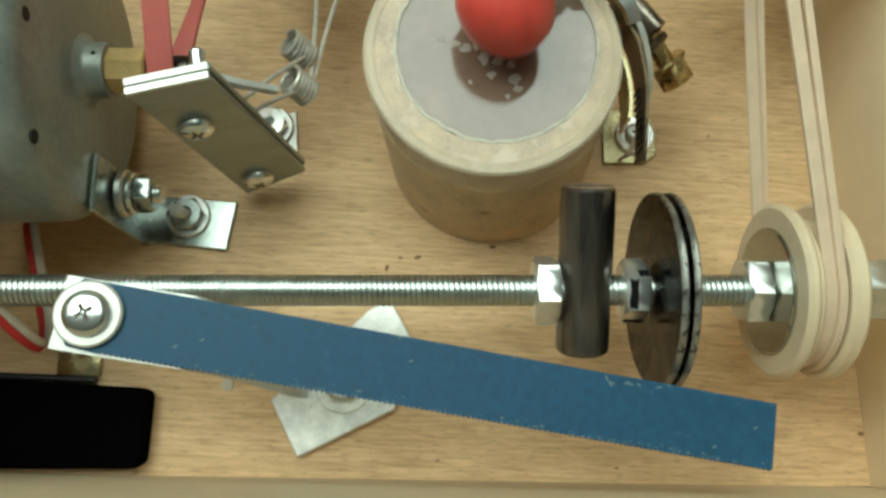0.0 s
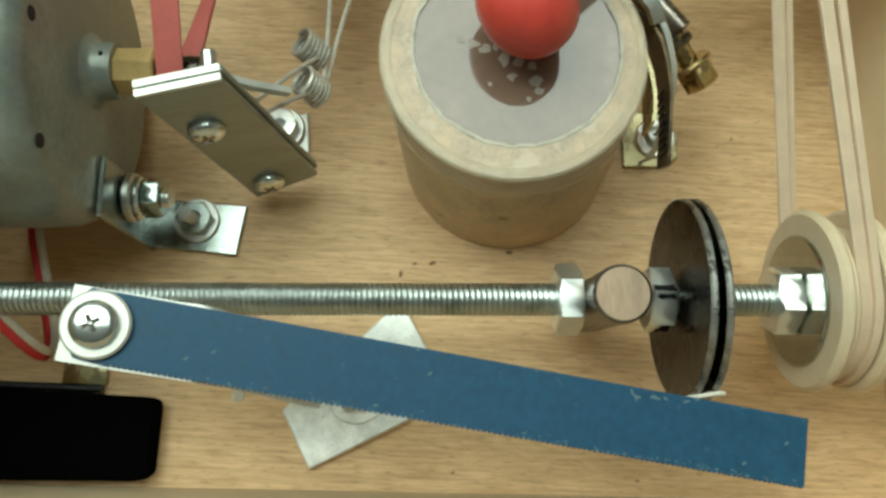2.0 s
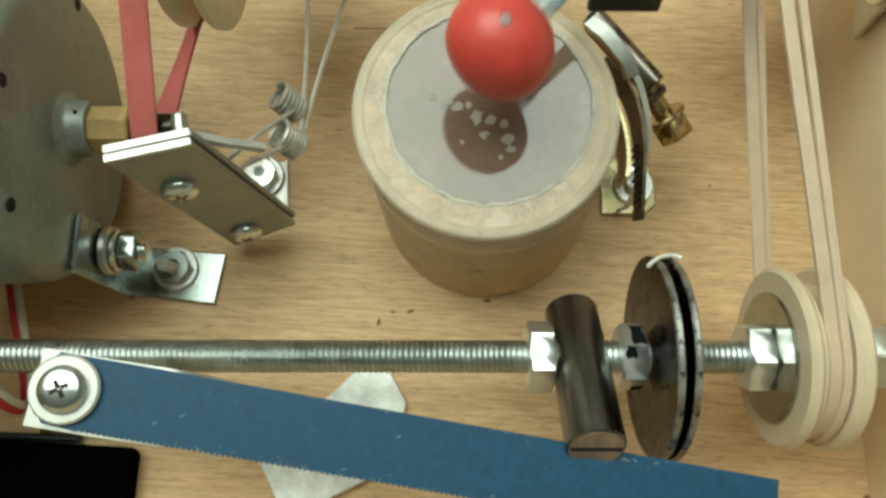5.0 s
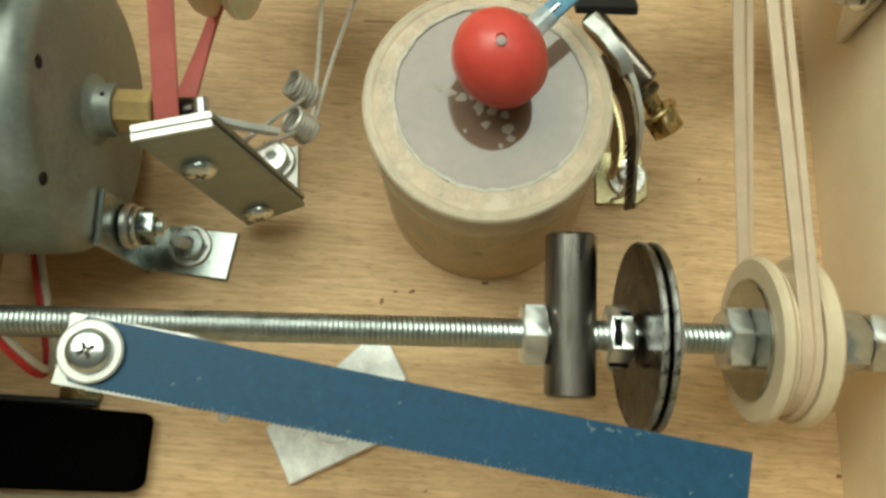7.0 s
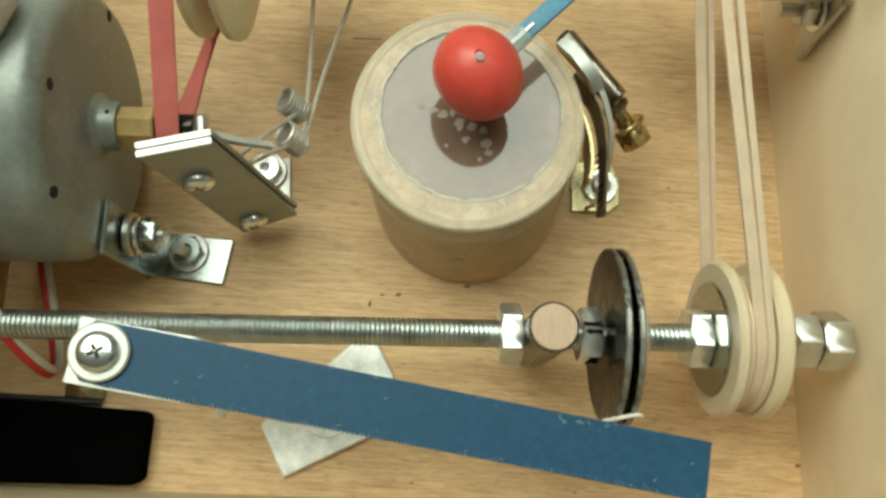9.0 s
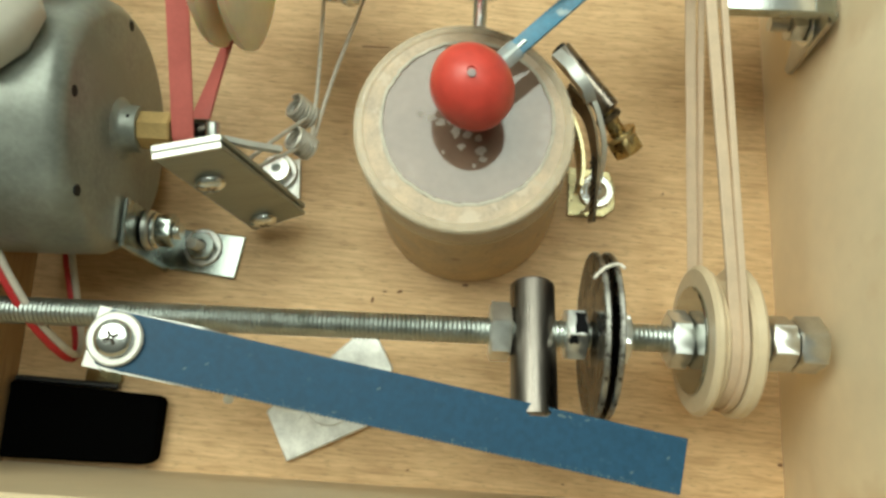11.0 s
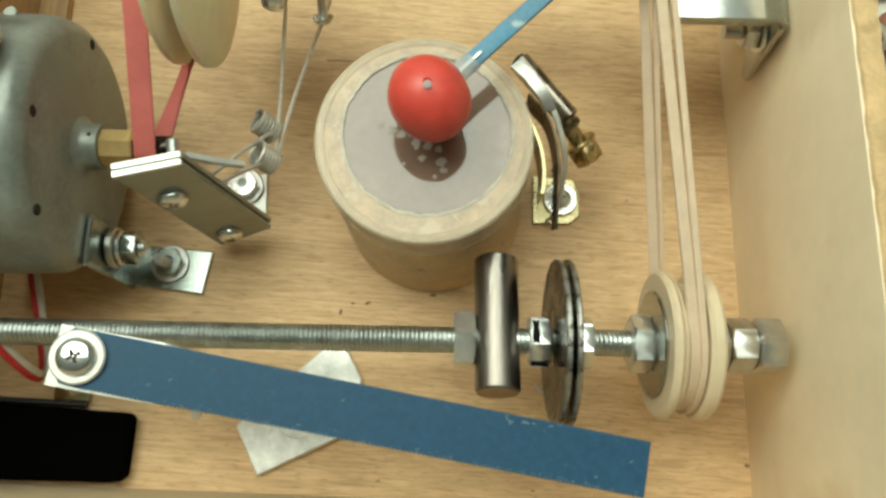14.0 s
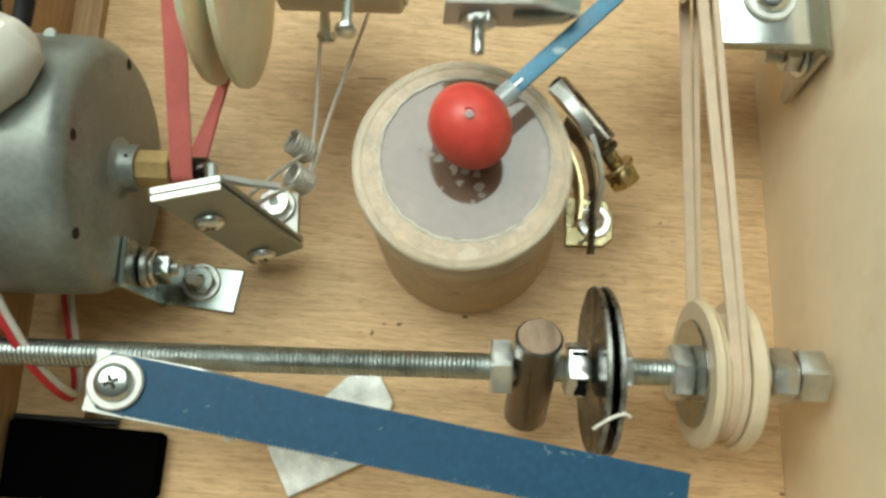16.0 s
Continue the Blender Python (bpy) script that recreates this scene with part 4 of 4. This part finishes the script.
# ---- wall bracket ----
def wall_bracket():
    t = thing("wall_bracket", "bent zinc bracket bolted to the box side", "bracket")
    bend = Matrix(((1, 0, 0, 0), (0, 0, -1, 0.1950), (0, 1, 0, 0), (0, 0, 0, 1)))
    part("shelf", box(0.1045, 0.1500, 0.0522, 0.1276, 0.1950, 0.0537, 0.0004), M_ZINC, t, "flat zinc shelf")
    part("bend", plate([(0.1276, 0.0537), (0.1322, 0.0528), (0.1349, 0.0502), (0.1350, 0.0480), (0.1334, 0.0480), (0.1332, 0.0498), (0.1314, 0.0514), (0.1276, 0.0522)], 0, 0.0450, 0.0002), M_PLATED, t, "sloping bend down to the wall", bend)
    part("lip", box(0.1042, 0.1510, 0.0460, 0.1058, 0.1950, 0.0537, 0.0005), M_ZINC, t, "turned down edge")
    part("front_lip", box(0.1058, 0.1498, 0.0500, 0.1300, 0.1512, 0.0535, 0.0004), M_PLATED, t, "narrow turned down front edge")
    m = Matrix(((0, 0, 1, 0.1336), (1, 0, 0, 0), (0, 1, 0, 0), (0, 0, 0, 1)))
    part("wall_leg", plate([(0.1505, 0.0500), (0.1950, 0.0500), (0.1950, 0.0380), (0.1620, 0.0320), (0.1500, 0.0215), (0.1478, 0.0232)], 0, 0.0016, 0.0003), M_STEEL, t, "pointed leg on the wall", m)
    screw(t, pose(0.1182, 0.1624, 0.0551), 0.0045, 0.0028, M_ZINC, "shelf_screw", 0.0066, M_PALE)
    b = along((0.1336, 0.1555, 0.0370), (0.1200, 0.1555, 0.0370))
    part("washer", disc(0.0056, 0, 0.0012, 0.0003), M_ZINC, t, "", b)
    part("nut", hexnut(0.0080, 0.0014, 0.0054, 0.0018), M_STEEL, t, "", b)
    part("bolt", thread(0.0105, 0.0020, 0.0008, 0.0003, 14), M_STEEL, t, "", b)


wall_bracket()


# ---- loose things ----
def black_case():
    t = thing("black_case", "matt black plastic case lying on the floor", "case")
    w = X_WEST + 0.001
    outline = [(w, 0.0318), (-0.0425, 0.0315), (-0.0402, 0.0332), (-0.0397, 0.0492), (-0.0412, 0.0505), (w, 0.0530)]
    part("base", plate(outline, 0, 0.0026, 0.0006), M_BLACK, t, "black lower shell")
    part("lid", plate([(x, y) for x, y in outline], 0.0028, 0.0055, 0.0008), M_BLACK, t, "black upper shell")
    part("hinge", tube([(w, 0.0538, 0.0022), (-0.0540, 0.0526, 0.0022)], 0.0009, 10), M_RUBBER, t, "thin dark hinge bar")


black_case()
solid("brass_tab", box(-0.0640, 0.0535, 0.0, -0.0535, 0.0620, 0.0018, 0.0004), M_YELLOWZINC, "small brassy metal tab on the floor", "bracket")


def twin_wire():
    t = thing("twin_wire", "red and grey-white twin wire looped by the rod", "wire")
    pts = [(-0.0785, 0.0900, 0.0385), (-0.0745, 0.0830, 0.0400), (-0.0705, 0.0760, 0.0390), (-0.0655, 0.0670, 0.0340), (-0.0618, 0.0605, 0.0250), (-0.0612, 0.0590, 0.0170), (-0.0628, 0.0640, 0.0130), (-0.0655, 0.0760, 0.0140), (-0.0685, 0.0900, 0.0150), (-0.0700, 0.1050, 0.0100)]
    p = smooth_path(pts, 8)
    part("red_core", tube(p, 0.00105, 10), M_WIRE_RED, t, "red insulated wire")
    part("pale_core", tube([q + Vector((0.0014, 0.0011, 0.0003)) for q in p], 0.00095, 10), M_WIRE_WHITE, t, "grey-white insulated wire")


twin_wire()


def feed_wires():
    for k, (a, b) in enumerate((((-0.0640, 0.1370, 0.0730), (-0.0680, 0.1900, 0.0760)), ((-0.0580, 0.1380, 0.0730), (-0.0450, 0.1800, 0.0800)))):
        t = thing("feed_wire", "orange-red wire with a black sleeve at the motor", "wire", group="feed wires")
        a, b = Vector(a), Vector(b)
        mid = a.lerp(b, 0.5) + Vector((0, 0, 0.006))
        p = smooth_path([a, a.lerp(mid, 0.4), mid, b], 6)
        part("core", tube(p, 0.0012, 10), M_WIRE_ORANGE, t)
        part("sleeve", tube(p[:5], 0.0021, 12), M_RUBBER, t, "black sleeve")
    bm = lathe([(0, 0), (0.0060, 0), (0.0082, 0.0030), (0.0090, 0.0100), (0.0078, 0.0180), (0.0050, 0.0210), (0, 0.0218)], 20)
    for v in bm.verts:
        v.co += Vector((noise.noise(v.co * 180), noise.noise(v.co * 180 + Vector((5, 0, 0))), 0)) * 0.0016
    solid("white_lump", bm, M_WHITE, "lumpy white plastic blob on the motor case", "glue", m=along((-0.0655, 0.1165, 0.0785), (-0.0555, 0.1365, 0.0760)))


feed_wires()


# ---- beyond the box ----
def outside():
    t = thing("bottle_cap", "white cap with a reddish side and a dark hole", "cap", along((0.2040, 0.1800, 0.0030), (0.1880, 0.1750, 0.0022)))
    part("cap_body", lathe([(0, 0), (0.0060, 0), (0.0076, 0.0014), (0.0080, 0.0070), (0.0066, 0.0130), (0.0046, 0.0158), (0.0026, 0.0166), (0.0024, 0.0150), (0, 0.0150)], 32), M_WHITE, t)
    part("cap_side", lathe([(0.0048, 0.0159), (0.0050, 0.0161), (0.0069, 0.0131), (0.0079, 0.0090), (0.0078, 0.0088)], 32), M_MUDRED, t, "reddish tapering side")
    part("hole", disc(0.0022, 0.0151, 0.0164, 0.0002, 0, 20), M_HOLE, t, "dark hole")
    solid("paper_sheet", box(0.150, 0.1700, -0.0052, 0.235, 0.245, -0.0046), M_WHITE, "white paper sheet on the tabletop", "paper")
    solid("blue_case", box(0.152, 0.1400, -0.0052, 0.245, 0.1520, 0.002, 0.002), M_NAVY, "blue plastic case on the tabletop", "case")
    solid("blue_case", box(0.150, 0.1080, -0.0052, 0.245, 0.1340, 0.002, 0.002), M_NAVY, "broad dark blue plastic case on the tabletop", "case")
    solid("red_block", box(0.150, 0.1560, -0.0052, 0.1885, 0.1685, 0.001, 0.002), M_MUDRED, "dull red block on the tabletop", "block")
    solid("red_block", box(0.152, 0.040, -0.0052, 0.200, 0.070, 0.006, 0.003), M_MUDRED, "long dull red block on the tabletop", "block")
    solid("pen", tube([(0.150, 0.1905, -0.0018), (0.240, 0.2000, -0.0018)], 0.0028, 12), M_BLACK, "black pen lying on white paper", "pen")


outside()


# ---- movement ----
def motions():
    rows = []
    # the bar drags under the blade, then springs free, and hangs back as it passes over the top, once a turn
    drag = ((-1.1, 0.0), (-0.75, 14.0), (-0.45, 26.0), (-0.05, 30.0), (0.08, 0.0))
    hang = ((-1.0, 0.0), (-0.65, -7.0), (-0.45, -9.0), (-0.15, -10.0), (0.05, -2.0), (0.28, 8.0), (0.36, 10.0), (0.55, -1.0), (0.8, 0.0))
    turn = 6.675
    events = [(11.77 - turn * n, drag) for n in (0, 1)] + [(1.97 + turn * n, hang) for n in (0, 1, 2)]
    times = {k * 0.25 for k in range(0, 65)} | {round(at + dt, 3) for at, curve in events for dt, _ in curve if 0 < at + dt < 16}
    for t in sorted(times):
        lag = 0.0
        for at, curve in events:
            for (a, p), (b, q) in zip(curve, curve[1:]):
                if a <= t - at < b:
                    lag += p + (q - p) * (t - at - a) / (b - a)
        rows.append((t, pose(0, SHAFT_Y, SHAFT_Z, lag + 8.4 - 360 / turn * (t - 1.97), 0, 0)))
    walk(SHAFT, rows)
    rows = []
    for k in range(0, 65):
        t = k * 0.25
        rows.append((t, pose(0, ROTOR_Y, ROTOR_Z, 211 - 145.7 * (t - 14.6), 0, 0)))
    walk(ROTOR, rows)
    d = BALL - PIVOT
    flat = math.hypot(d.x, d.y)
    yaw = math.degrees(math.atan2(d.y, d.x))
    n = d.length
    beats = [15.0 - 2.475 * k for k in range(6, -1, -1)]
    curve = ((-0.30, 0.0), (-0.18, 0.0015), (-0.10, 0.006), (0.0, 0.0170), (0.05, 0.012), (0.10, -0.0005), (0.18, 0.005), (0.28, 0.0100), (0.36, 0.0165), (0.45, 0.0190), (0.54, 0.0110), (0.59, 0.0005), (0.67, 0.0025), (0.75, 0.0), (0.9, 0.0))
    second = ((-0.13, 0.0), (-0.03, 0.0085), (0.02, 0.0125), (0.08, 0.0005), (0.17, 0.008), (0.27, 0.012), (0.33, 0.009), (0.38, 0.0045), (0.42, 0.007), (0.48, 0.0115), (0.58, 0.0085), (0.68, 0.0005), (0.78, 0.001), (0.9, 0.0))
    first = ((-0.05, 0.0075), (0.0, 0.009), (0.08, 0.004), (0.15, 0.0035), (0.22, 0.005), (0.35, 0.0065), (0.45, 0.005), (0.55, 0.001), (0.65, 0.0), (0.8, 0.0))
    lift = {}
    for b in beats:
        for dt, h in (first if b < 1 else second if b < 3 else curve):
            t = round(b + dt, 3)
            if 0 < t < 16:
                lift[t] = h
    held = ((0.0, -3.0), (0.5, 7.3), (1.0, 0.9), (1.5, 0.0), (2.0, -3.0), (2.5, -1.6), (3.0, 0.7), (3.5, 0.2), (4.0, 0.8), (6.5, 1.0), (7.0, -2.0), (7.5, 11.6), (8.0, 13.0), (8.5, -0.3), (9.0, 1.0),
            (11.5, -3.0), (12.0, 0.5), (12.5, 15.2), (13.0, 19.0), (13.5, 3.0), (14.0, 0.2), (14.5, 0.0), (15.0, 18.0), (15.5, 8.5), (16.0, -1.0))
    for t, h in held:
        for u in [u for u in lift if abs(u - t) < 0.05]:
            del lift[u]
        lift[t] = h * 0.001
    rows = []
    for t in sorted(lift):
        tilt = math.degrees(math.atan2(d.z + lift[t], flat))
        rows.append((t, pose(*PIVOT, 0, 0, yaw) @ pose(0, 0, 0, 0, -tilt, 0)))
    walk(BEATER, rows)


motions()
